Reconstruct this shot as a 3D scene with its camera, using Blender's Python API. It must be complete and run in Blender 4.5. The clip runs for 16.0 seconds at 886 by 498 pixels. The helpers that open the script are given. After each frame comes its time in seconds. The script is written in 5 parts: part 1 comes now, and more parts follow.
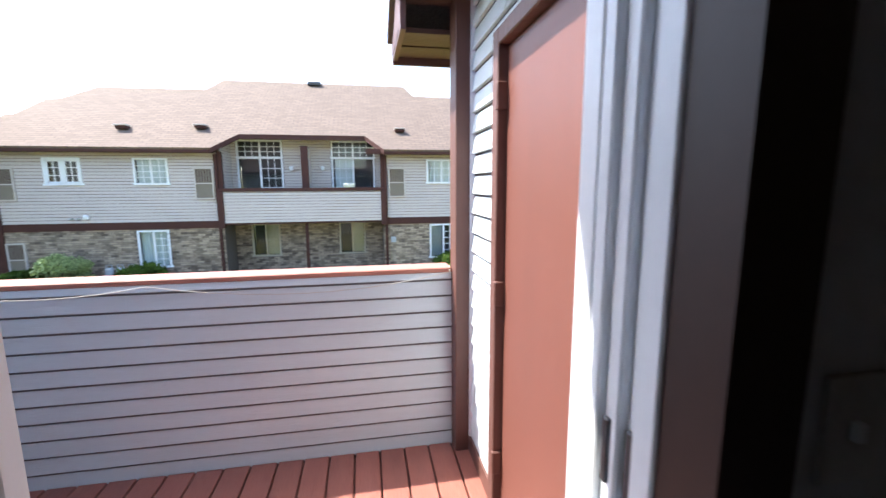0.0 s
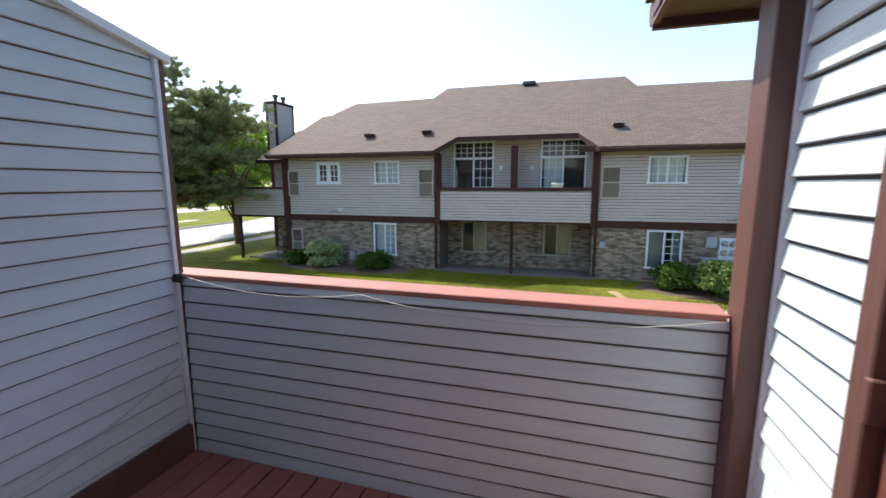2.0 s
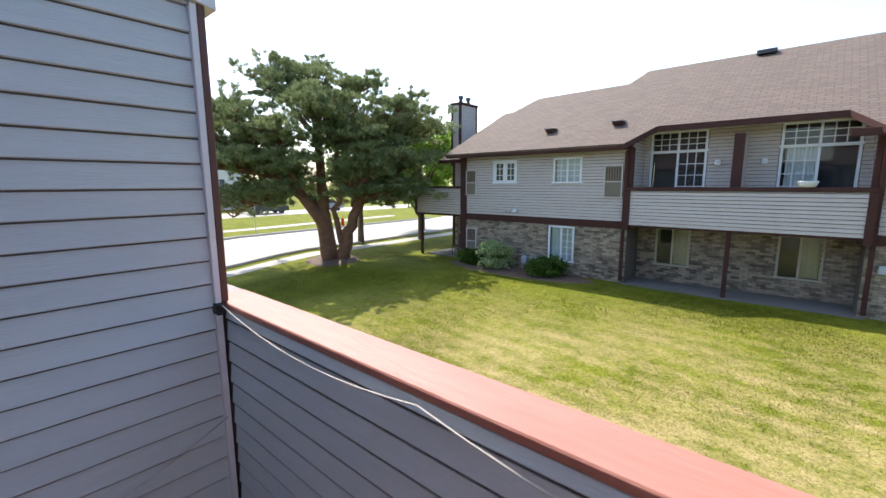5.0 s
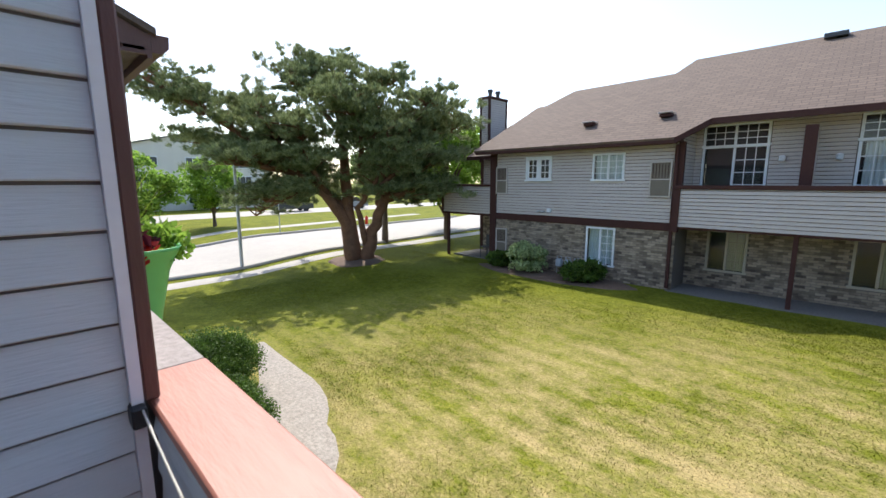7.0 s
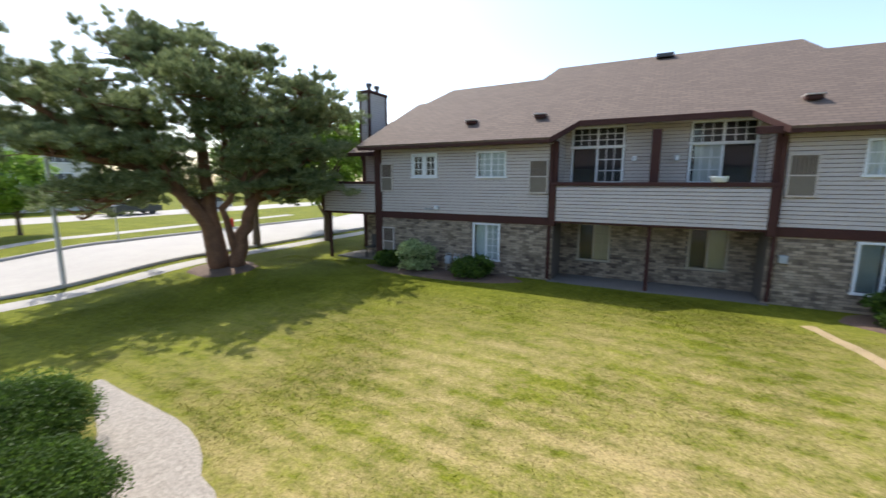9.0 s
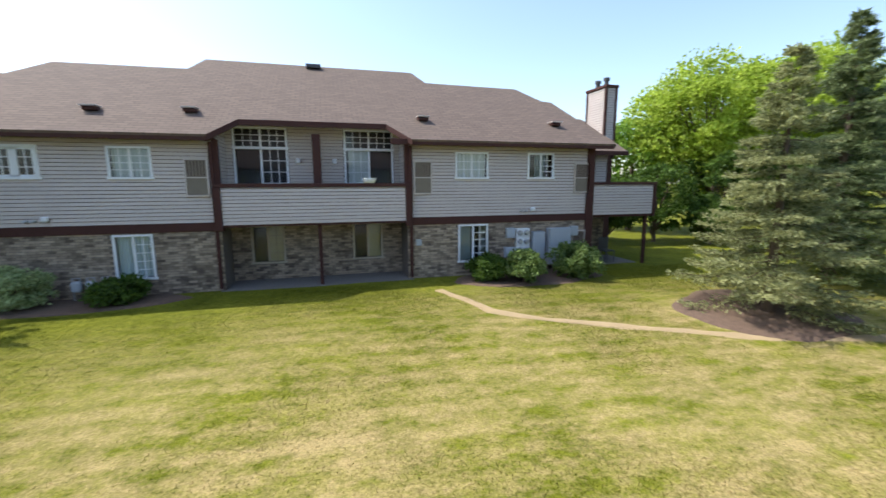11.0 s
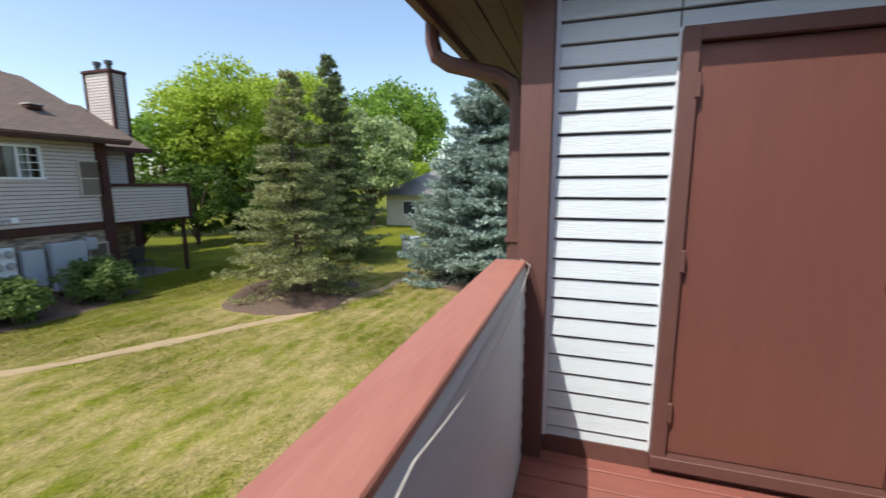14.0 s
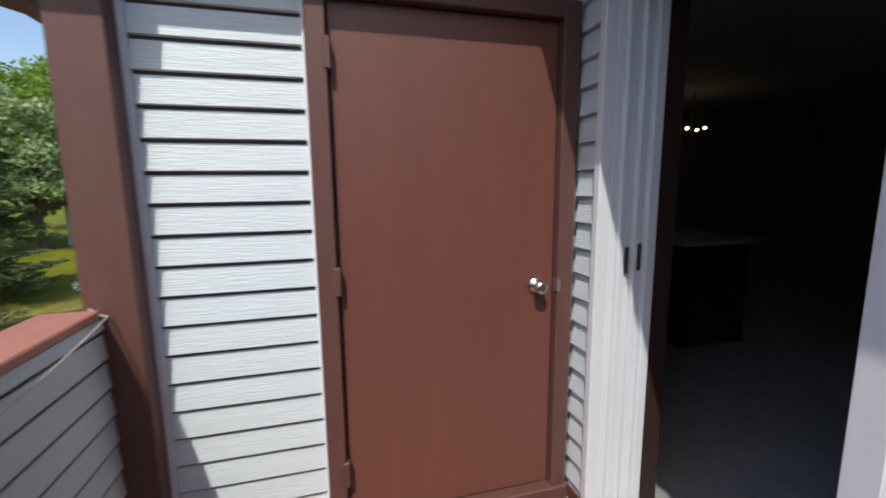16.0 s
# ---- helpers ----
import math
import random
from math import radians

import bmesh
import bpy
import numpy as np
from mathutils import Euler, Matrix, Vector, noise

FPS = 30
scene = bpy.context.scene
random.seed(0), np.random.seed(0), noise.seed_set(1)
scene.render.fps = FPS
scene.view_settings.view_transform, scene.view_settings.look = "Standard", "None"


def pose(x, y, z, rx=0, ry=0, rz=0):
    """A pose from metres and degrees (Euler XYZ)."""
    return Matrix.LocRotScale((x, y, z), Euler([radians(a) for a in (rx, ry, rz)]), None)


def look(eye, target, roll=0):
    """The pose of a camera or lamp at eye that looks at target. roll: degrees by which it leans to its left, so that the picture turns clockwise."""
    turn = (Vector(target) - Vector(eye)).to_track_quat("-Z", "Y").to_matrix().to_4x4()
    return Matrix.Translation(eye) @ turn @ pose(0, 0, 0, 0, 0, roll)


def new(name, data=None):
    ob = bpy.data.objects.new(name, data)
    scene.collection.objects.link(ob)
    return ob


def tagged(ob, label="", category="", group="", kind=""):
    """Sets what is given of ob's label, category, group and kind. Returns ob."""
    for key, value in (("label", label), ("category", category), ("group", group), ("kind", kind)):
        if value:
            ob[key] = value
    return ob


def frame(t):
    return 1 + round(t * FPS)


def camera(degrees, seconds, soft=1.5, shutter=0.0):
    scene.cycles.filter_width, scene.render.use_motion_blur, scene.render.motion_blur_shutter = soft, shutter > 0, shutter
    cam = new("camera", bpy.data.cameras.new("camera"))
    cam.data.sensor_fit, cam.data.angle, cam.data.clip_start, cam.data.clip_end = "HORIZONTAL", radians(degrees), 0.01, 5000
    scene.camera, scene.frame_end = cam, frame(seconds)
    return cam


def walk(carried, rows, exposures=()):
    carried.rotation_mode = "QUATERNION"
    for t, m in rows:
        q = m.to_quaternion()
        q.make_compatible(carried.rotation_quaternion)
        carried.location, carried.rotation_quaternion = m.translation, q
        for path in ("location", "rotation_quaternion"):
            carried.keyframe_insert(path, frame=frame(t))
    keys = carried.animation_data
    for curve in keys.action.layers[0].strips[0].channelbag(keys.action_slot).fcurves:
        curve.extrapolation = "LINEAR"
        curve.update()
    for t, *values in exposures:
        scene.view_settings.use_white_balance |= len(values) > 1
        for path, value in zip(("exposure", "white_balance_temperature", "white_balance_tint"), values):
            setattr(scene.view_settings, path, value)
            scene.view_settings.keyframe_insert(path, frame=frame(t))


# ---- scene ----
cam = camera(93.2, 16.0, shutter=0.4)
SKY, SUNLIGHT = 0.15, 2.8
EXPOSURES = [(0, 2.4), (0.7, 1.75), (1.1, 1.55), (1.6, 1.25), (2.5, 1.25), (3.5, 1.35), (5.0, 1.4), (7.3, 1.08), (8.5, 1.0), (10.0, 1.1), (12.5, 1.1), (14.0, 0.78), (16.0, 0.42)]
PATH = [
    (0, (0.426, -0.258, 1.479), (0.784, 1.686, 1.173), -0.3),
    (0.3, (0.411, -0.187, 1.481), (0.642, 1.775, 1.169), -0.5),
    (0.7, (0.406, -0.072, 1.479), (0.459, 1.903, 1.168), -0.5),
    (1, (0.4, 0.021, 1.478), (0.303, 1.994, 1.168), -0.3),
    (1.5, (0.352, 0.115, 1.5), (-0.002, 2.058, 1.188), -0.1),
    (2, (0.292, 0.22, 1.508), (-0.276, 2.113, 1.201), -0.1),
    (2.5, (0.287, 0.326, 1.493), (-0.453, 2.159, 1.186), -0.1),
    (3, (0.261, 0.522, 1.472), (-0.666, 2.268, 1.168), -0.1),
    (3.5, (0.253, 0.707, 1.465), (-0.831, 2.359, 1.158), 0.0),
    (4, (0.169, 0.908, 1.469), (-0.988, 2.51, 1.158), 0.3),
    (4.5, (0.071, 1.109, 1.473), (-1.15, 2.663, 1.164), 0.2),
    (5, (0.003, 1.3, 1.492), (-1.299, 2.787, 1.185), -0.2),
    (7.5, (-0.93, 1.875, 1.465), (-2.309, 3.287, 1.15), -0.1),
    (8, (-1.12, 1.965, 1.445), (-2.439, 3.427, 1.13), -0.1),
    (8.5, (-1.26, 2.02, 1.405), (-2.438, 3.59, 1.093), -0.1),
    (9, (-1.34, 2.03, 1.38), (-2.246, 3.767, 1.066), 0.1),
    (9.5, (-1.37, 2.005, 1.365), (-1.891, 3.89, 1.052), 0.3),
    (10, (-1.375, 1.97, 1.36), (-1.507, 3.926, 1.051), -0.1),
    (10.2, (-1.375, 1.96, 1.36), (-1.358, 3.921, 1.053), -0.1),
    (12.5, (-1.343, 1.867, 1.418), (-0.043, 3.347, 1.104), -0.3),
    (13, (-1.32, 1.813, 1.428), (0.243, 3.027, 1.115), -0.1),
    (13.5, (-1.246, 1.767, 1.415), (0.514, 2.664, 1.103), -0.2),
    (14, (-1.135, 1.705, 1.405), (0.741, 2.317, 1.089), -0.2),
    (14.5, (-0.985, 1.608, 1.397), (0.963, 1.934, 1.08), -0.4),
    (15, (-0.855, 1.508, 1.392), (1.118, 1.556, 1.071), -0.2),
    (15.5, (-0.685, 1.408, 1.39), (1.273, 1.162, 1.068), -0.2),
    (16, (-0.525, 1.28, 1.378), (1.386, 0.766, 1.078), -0.6),
]
walk(cam, [(t, look(eye, target, roll)) for t, eye, target, roll in PATH], EXPOSURES)

# ---- world and sun ----
SUN = Vector((-0.68, 0.32, 1.0)).normalized()
world = bpy.data.worlds.new("sky")
scene.world = world
world.use_nodes = True
wn = world.node_tree.nodes
sky = wn.new("ShaderNodeTexSky")
sky.sky_type = "NISHITA"
sky.sun_disc = False
sky.sun_elevation = math.asin(SUN.z)
sky.sun_rotation = math.atan2(SUN.x, SUN.y)
sky.air_density, sky.dust_density, sky.ozone_density = 1.0, 1.6, 1.2
wn["Background"].inputs["Strength"].default_value = SKY
world.node_tree.links.new(sky.outputs["Color"], wn["Background"].inputs["Color"])
sun = new("sun", bpy.data.lights.new("sun", "SUN"))
sun.data.energy, sun.data.angle, sun.data.color = SUNLIGHT, radians(0.53), (1.0, 0.95, 0.87)
sun.matrix_world = look(SUN * 50, (0, 0, 0))


# ---- materials ----
def mat(name, col, rough=0.6, var=0.15, scale=6.0, bump=0.0, bscale=60.0, stretch=(1, 1, 1), metal=0.0, island=0.0, per_object=0.0, second=None, spec=0.5, trans=0.0, hue=None):
    """Principled surface with variation at two scales, in world metres."""
    m = bpy.data.materials.new(name)
    m.use_nodes = True
    nt = m.node_tree
    N, L = nt.nodes, nt.links
    b = N["Principled BSDF"]
    b.inputs["Roughness"].default_value = rough
    b.inputs["Metallic"].default_value = metal
    b.inputs["Specular IOR Level"].default_value = spec
    if trans:
        b.inputs["Transmission Weight"].default_value = trans
    geo = N.new("ShaderNodeNewGeometry")
    mp = N.new("ShaderNodeMapping")
    mp.inputs["Scale"].default_value = stretch
    L.new(geo.outputs["Position"], mp.inputs["Vector"])
    n1 = N.new("ShaderNodeTexNoise")
    n1.inputs["Scale"].default_value = scale
    n1.inputs["Detail"].default_value = 5
    n2 = N.new("ShaderNodeTexNoise")
    n2.inputs["Scale"].default_value = scale * 9
    n2.inputs["Detail"].default_value = 3
    for n in (n1, n2):
        L.new(mp.outputs["Vector"], n.inputs["Vector"])
    add = N.new("ShaderNodeMath")
    add.operation = "ADD"
    L.new(n1.outputs["Fac"], add.inputs[0])
    L.new(n2.outputs["Fac"], add.inputs[1])
    last = add.outputs[0]
    if island or per_object:
        src = geo.outputs["Random Per Island"] if island else N.new("ShaderNodeObjectInfo").outputs["Random"]
        ma = N.new("ShaderNodeMath")
        ma.operation = "MULTIPLY_ADD"
        ma.inputs[1].default_value = island or per_object
        L.new(src, ma.inputs[0])
        ma2 = N.new("ShaderNodeMath")
        ma2.operation = "SUBTRACT"
        ma2.inputs[1].default_value = (island or per_object) / 2
        L.new(last, ma2.inputs[0])
        L.new(ma2.outputs[0], ma.inputs[2])
        last = ma.outputs[0]
    r = N.new("ShaderNodeValToRGB")
    r.color_ramp.elements[0].position, r.color_ramp.elements[1].position = 0.25, 0.75
    half = N.new("ShaderNodeMath")
    half.operation = "MULTIPLY"
    half.inputs[1].default_value = 0.5
    L.new(last, half.inputs[0])
    L.new(half.outputs[0], r.inputs["Fac"])
    c = Vector(col)
    lo = c * (1 - var)
    hi = Vector(second) if second else c * (1 + var)
    r.color_ramp.elements[0].color = (*lo, 1)
    r.color_ramp.elements[1].color = (*[min(1, v) for v in hi], 1)
    L.new(r.outputs["Color"], b.inputs["Base Color"])
    if bump:
        n3 = N.new("ShaderNodeTexNoise")
        n3.inputs["Scale"].default_value = bscale
        n3.inputs["Detail"].default_value = 4
        L.new(mp.outputs["Vector"], n3.inputs["Vector"])
        bp = N.new("ShaderNodeBump")
        bp.inputs["Strength"].default_value = bump
        bp.inputs["Distance"].default_value = 0.01
        L.new(n3.outputs["Fac"], bp.inputs["Height"])
        L.new(bp.outputs["Normal"], b.inputs["Normal"])
    return m


def leafy(name, col, second, trans=0.35, rough=0.55):
    """Leaves: colour by island, and light that shines through them."""
    m = mat(name, col, rough, 0.25, 0.5, island=0.9, second=second, spec=0.3)
    nt = m.node_tree
    b = nt.nodes["Principled BSDF"]
    tr = nt.nodes.new("ShaderNodeBsdfTranslucent")
    mx = nt.nodes.new("ShaderNodeMixShader")
    mx.inputs["Fac"].default_value = trans
    nt.links.new(b.inputs["Base Color"].links[0].from_socket, tr.inputs["Color"])
    nt.links.new(b.outputs["BSDF"], mx.inputs[1])
    nt.links.new(tr.outputs["BSDF"], mx.inputs[2])
    nt.links.new(mx.outputs[0], nt.nodes["Material Output"].inputs["Surface"])
    return m


SIDING = mat("grey siding", (0.56, 0.625, 0.655), 0.55, 0.06, 2.0, 0.28, 14, (1.0, 1.0, 14.0), per_object=0.15)
SIDING_FAR = mat("far siding", (0.50, 0.445, 0.405), 0.55, 0.07, 1.0, island=0.3)
CORNER = mat("white corner trim", (0.72, 0.74, 0.78), 0.5, 0.06, 4)
BROWN = mat("brown painted trim", (0.115, 0.052, 0.042), 0.55, 0.16, 3, 0.25, 50, (1, 1, 0.25))
BROWN_FAR = mat("far brown trim", (0.062, 0.027, 0.023), 0.75, 0.2, 2, spec=0.2)
DOORPAINT = mat("brown door paint", (0.155, 0.06, 0.045), 0.42, 0.1, 1.5, 0.2, 70, (6, 6, 0.4))
RAILPAINT = mat("red brown rail paint", (0.36, 0.135, 0.095), 0.5, 0.1, 1.5, 0.2, 40, (0.5, 3, 3), second=(0.43, 0.185, 0.135))
OLDRAIL = mat("weathered grey rail paint", (0.20, 0.165, 0.155), 0.7, 0.2, 5, 0.4, 50, second=(0.36, 0.31, 0.29))
DECK = mat("red brown deck paint", (0.28, 0.10, 0.075), 0.55, 0.2, 3, 0.35, 30, (6, 0.5, 6), per_object=0.5)
WHITE = mat("white vinyl", (0.70, 0.735, 0.77), 0.4, 0.04, 5)
METAL = mat("brushed nickel", (0.62, 0.6, 0.56), 0.28, 0.05, 20, metal=1.0)
DARKMETAL = mat("dark metal", (0.05, 0.05, 0.055), 0.5, 0.2, 8)
CORD = mat("white cord", (0.5, 0.48, 0.44), 0.6, 0.05, 9)
# dark colour behind the lap boards, stands in for the shadow line under each
GAP_SHADE = mat("dark backing as board gap shadow", (0.12, 0.12, 0.125), 0.8, 0.1, 5)
BLACK = mat("black rubber", (0.02, 0.02, 0.02), 0.6, 0.1, 9)
SOFFIT = mat("brown soffit boards", (0.075, 0.038, 0.03), 0.6, 0.2, 4, 0.3, 40)
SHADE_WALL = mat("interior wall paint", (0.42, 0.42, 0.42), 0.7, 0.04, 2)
CARPET = mat("grey carpet", (0.3, 0.31, 0.32), 0.95, 0.2, 6, 0.8, 180)
COUNTER = mat("pale countertop", (0.4, 0.39, 0.37), 0.35, 0.1, 9)
DARKWOOD = mat("dark cabinet wood", (0.03, 0.014, 0.01), 0.6, 0.2, 5)


def glass_mat(name, tint=(0.8, 0.86, 0.88)):
    m = bpy.data.materials.new(name)
    m.use_nodes = True
    nt = m.node_tree
    nt.nodes.remove(nt.nodes["Principled BSDF"])
    t = nt.nodes.new("ShaderNodeBsdfTransparent")
    t.inputs["Color"].default_value = (*tint, 1)
    g = nt.nodes.new("ShaderNodeBsdfGlossy")
    g.inputs["Roughness"].default_value = 0.02
    f = nt.nodes.new("ShaderNodeFresnel")
    f.inputs["IOR"].default_value = 1.6
    mx = nt.nodes.new("ShaderNodeMixShader")
    nt.links.new(f.outputs[0], mx.inputs["Fac"])
    nt.links.new(t.outputs[0], mx.inputs[1])
    nt.links.new(g.outputs[0], mx.inputs[2])
    nt.links.new(mx.outputs[0], nt.nodes["Material Output"].inputs["Surface"])
    return m


GLASS = glass_mat("window glass")


# ---- mesh tools ----
def box(bm, x0, x1, y0, y1, z0, z1, bevel=0.0):
    vs = [bm.verts.new((x, y, z)) for x in (x0, x1) for y in (y0, y1) for z in (z0, z1)]
    fs = [bm.faces.new([vs[i] for i in q]) for q in ((0, 1, 3, 2), (4, 6, 7, 5), (0, 4, 5, 1), (2, 3, 7, 6), (0, 2, 6, 4), (1, 5, 7, 3))]
    if bevel:
        bmesh.ops.bevel(bm, geom=list({e for f in fs for e in f.edges}), offset=bevel, segments=1, affect="EDGES")


def prism(bm, pts, push):
    """Extrudes the closed outline pts by the vector push."""
    a = [bm.verts.new(p) for p in pts]
    b = [bm.verts.new(Vector(p) + Vector(push)) for p in pts]
    bm.faces.new(a)
    bm.faces.new(list(reversed(b)))
    for i in range(len(a)):
        j = (i + 1) % len(a)
        bm.faces.new((a[i], b[i], b[j], a[j]))


def tube(bm, pts, radii, sides=8):
    """A tapered tube along pts."""
    rings = []
    pts = [Vector(p) for p in pts]
    for i, p in enumerate(pts):
        d = (pts[min(i + 1, len(pts) - 1)] - pts[max(i - 1, 0)]).normalized()
        u = d.orthogonal().normalized() if i == 0 else (rings_u - d * rings_u.dot(d)).normalized()
        rings_u = u
        v = d.cross(u)
        rings.append([bm.verts.new(p + (u * math.cos(a) + v * math.sin(a)) * radii[i]) for a in (2 * math.pi * k / sides for k in range(sides))])
    for a, b in zip(rings, rings[1:]):
        for k in range(sides):
            bm.faces.new((a[k], a[(k + 1) % sides], b[(k + 1) % sides], b[k]))
    bm.faces.new(list(reversed(rings[0])))
    bm.faces.new(rings[-1])


def finish(name, bm, material, smooth=False):
    bmesh.ops.recalc_face_normals(bm, faces=bm.faces)
    me = bpy.data.meshes.new(name)
    bm.to_mesh(me)
    bm.free()
    me.materials.append(material)
    if smooth:
        for p in me.polygons:
            p.use_smooth = True
    return me


def part(name, bm, material, parent=None, label="", smooth=False):
    ob = new(name, finish(name, bm, material, smooth))
    if parent is not None:
        ob.parent = parent
        ob.matrix_parent_inverse = parent.matrix_world.inverted()
    if label:
        ob["label"] = label
    return ob


def boxpart(name, dims, material, parent=None, label="", bevel=0.0):
    bm = bmesh.new()
    box(bm, *dims, bevel)
    return part(name, bm, material, parent, label)


def thing(name, label, category, at=(0, 0, 0), group="", kind=""):
    ob = new(name)
    ob.location = at
    bpy.context.view_layer.update()
    return tagged(ob, label, category, group, kind)


def quads(name, verts, material, parent=None, label="", per=4):
    """A mesh of loose quads or triangles from an array of corners."""
    me = bpy.data.meshes.new(name)
    n = len(verts) // per
    me.vertices.add(len(verts))
    me.vertices.foreach_set("co", np.asarray(verts, dtype=np.float32).ravel())
    me.loops.add(len(verts))
    me.loops.foreach_set("vertex_index", np.arange(len(verts), dtype=np.int32))
    me.polygons.add(n)
    me.polygons.foreach_set("loop_start", np.arange(0, n * per, per, dtype=np.int32))
    me.update()
    me.validate()
    me.materials.append(material)
    ob = new(name, me)
    if parent is not None:
        ob.parent = parent
        ob.matrix_parent_inverse = parent.matrix_world.inverted()
    if label:
        ob["label"] = label
    return ob


def lap_board(bm, o, u, n, w0, w1, za, zb, lip):
    """One lap board: a wedge on the wall through o, along u, proud along n."""
    o, u, n = Vector(o), Vector(u), Vector(n)
    up = Vector((0, 0, 1))
    prof = ((0.0, za), (lip - 0.003, za), (lip, za + 0.003), (lip * 0.62, za + 0.5 * (zb - za)), (0.003, zb), (0.0, zb))
    a = [bm.verts.new(o + u * w0 + n * d + up * z) for d, z in prof]
    b = [bm.verts.new(o + u * w1 + n * d + up * z) for d, z in prof]
    bm.faces.new(a)
    bm.faces.new(list(reversed(b)))
    for i in range(6):
        j = (i + 1) % 6
        bm.faces.new((a[i], b[i], b[j], a[j]))


def lap_boards(parent, o, u, n, w0, w1, z0, z1, material, step=0.1016, lip=0.017, gap=0.011):
    """Lap boards as pieces, one object a board."""
    z = z0
    while z < z1 - 0.01:
        bm = bmesh.new()
        lap_board(bm, o, u, n, w0, w1, z + gap, min(z + step, z1), lip)
        part("board", bm, material, parent)
        z += step


def lap_field(bm, o, u, n, spans, step=0.1016, lip=0.03):
    """Joined lap boards for a wall seen from afar: rows of (w0, w1, z0, z1)."""
    for w0, w1, z0, z1 in spans:
        k = 0
        while z0 + k * step < z1 - 0.01:
            lap_board(bm, o, u, n, w0, w1, z0 + k * step + 0.012, min(z0 + (k + 1) * step, z1), lip)
            k += 1


# ---- our balcony ----
XL, XR, YB, YP = -1.73, 0.965, 0.345, 1.945    # partition, closet wall, house wall, parapet's inner face
RAIL = 1.03

floor = tagged(boxpart("floor", (XL - 0.2, XR + 0.1, YB - 0.1, YP + 0.12, -0.3, -0.04), BROWN), kind="structure", label="balcony deck of red-brown painted planks", category="deck")
wall_west = tagged(new("wall_west"), kind="structure", label="grey lap-sided partition wall with white corner trim", category="wall")
bm = bmesh.new()
prism(bm, [(XL - 0.13, YB - 0.4, -0.3), (XL - 0.13, 1.905, -0.3), (XL - 0.13, 1.905, 2.09), (XL - 0.13, 1.58, 2.16), (XL - 0.13, YB - 0.4, 2.56)], (0.13, 0, 0))
part("core", bm, GAP_SHADE, wall_west)
boxpart("baseboard", (XL, XL + 0.03, YB, YP - 0.03, -0.03, 0.17), BROWN, wall_west, "dark brown base board")
for k in range(28):
    z0, z1 = 0.098 + k * 0.0916, 0.098 + (k + 1) * 0.0916
    top = 1.904
    bm = bmesh.new()
    lap_board(bm, (XL, 0, 0), (0, 1, 0), (1, 0, 0), YB, top, z0 + 0.007, z1, 0.013)
    bmesh.ops.bisect_plane(bm, geom=bm.verts[:] + bm.edges[:] + bm.faces[:], plane_co=(0, 1.97, 2.118), plane_no=(0, 0.23, 1.0), clear_outer=True)
    if not bm.verts:
        bm.free()
        continue
    part("board", bm, SIDING, wall_west)
boxpart("corner_trim", (XL - 0.02, XL + 0.028, 1.905, 1.926, 0.0, 2.125), CORNER, wall_west, "white corner trim")
boxpart("edge_board", (XL - 0.15, XL + 0.028, 1.927, 1.955, RAIL + 0.004, 2.13), BROWN, wall_west, "brown edge board", 0.004)
bm = bmesh.new()
prism(bm, [(XL - 0.15, 1.99, 2.115), (XL - 0.15, 1.58, 2.205), (XL - 0.15, YB - 0.3, 2.62), (XL - 0.15, YB - 0.3, 2.66), (XL - 0.15, 1.58, 2.245), (XL - 0.15, 1.99, 2.155)], (0.19, 0, 0))
part("cap", bm, CORNER, wall_west, "white metal cap along the slope")

parapet = tagged(new("wall_parapet"), kind="structure", label="lap-sided balcony parapet below a red-brown rail", category="parapet")
# its dark colour shows through the board gaps as painted shadow lines
boxpart("core", (-6.0, XR + 0.1, YP + 0.001, YP + 0.11, -0.3, RAIL - 0.031), GAP_SHADE, parapet)
lap_boards(parapet, (0, YP, 0), (1, 0, 0), (0, -1, 0), XL + 0.03, XR - 0.088, -0.026, RAIL - 0.027, SIDING, 0.0893, 0.010, 0.012)
lap_boards(parapet, (0, YP + 0.11, 0), (1, 0, 0), (0, 1, 0), -6.0, XR + 0.1, -0.3, RAIL - 0.05, SIDING_FAR)
boxpart("rail_cap", (XL - 0.14, XR - 0.087, YP - 0.006, YP + 0.145, RAIL - 0.026, RAIL), RAILPAINT, parapet, "red-brown painted wooden rail cap", 0.004)
boxpart("neighbour_cap", (-6.0, XL - 0.146, YP - 0.006, YP + 0.145, RAIL - 0.03, RAIL - 0.003), OLDRAIL, parapet, "weathered grey rail cap with flaked paint", 0.004)

wall_east = tagged(new("wall_east"), kind="structure", label="white-grey lap-sided closet wall with brown post", category="wall")
D0, D1, DT, DB = 0.43, 1.265, 1.97, 0.112
boxpart("core", (XR + 0.012, XR + 0.11, YB - 0.1, YP + 0.04, -0.3, 2.6), GAP_SHADE, wall_east)
boxpart("post", (XR - 0.085, XR + 0.11, 1.843, 1.985, -0.04, 2.55), BROWN, wall_east, "brown corner post", 0.004)
boxpart("base_board", (XR - 0.012, XR + 0.012, YB, 1.843, -0.04, 0.092), BROWN, wall_east, "brown base board")
lap_boards(wall_east, (XR + 0.010, 0, 0), (0, 1, 0), (-1, 0, 0), D1 + 0.075, 1.822, 0.0395, 2.6, SIDING, 0.0985)
lap_boards(wall_east, (XR + 0.010, 0, 0), (0, 1, 0), (-1, 0, 0), YB + 0.02, D1 + 0.066, 2.0095, 2.6, SIDING, 0.0985)
boxpart("corner_trim", (XR - 0.012, XR + 0.01, 1.823, 1.843, 0.09, 2.6), CORNER, wall_east, "white trim")
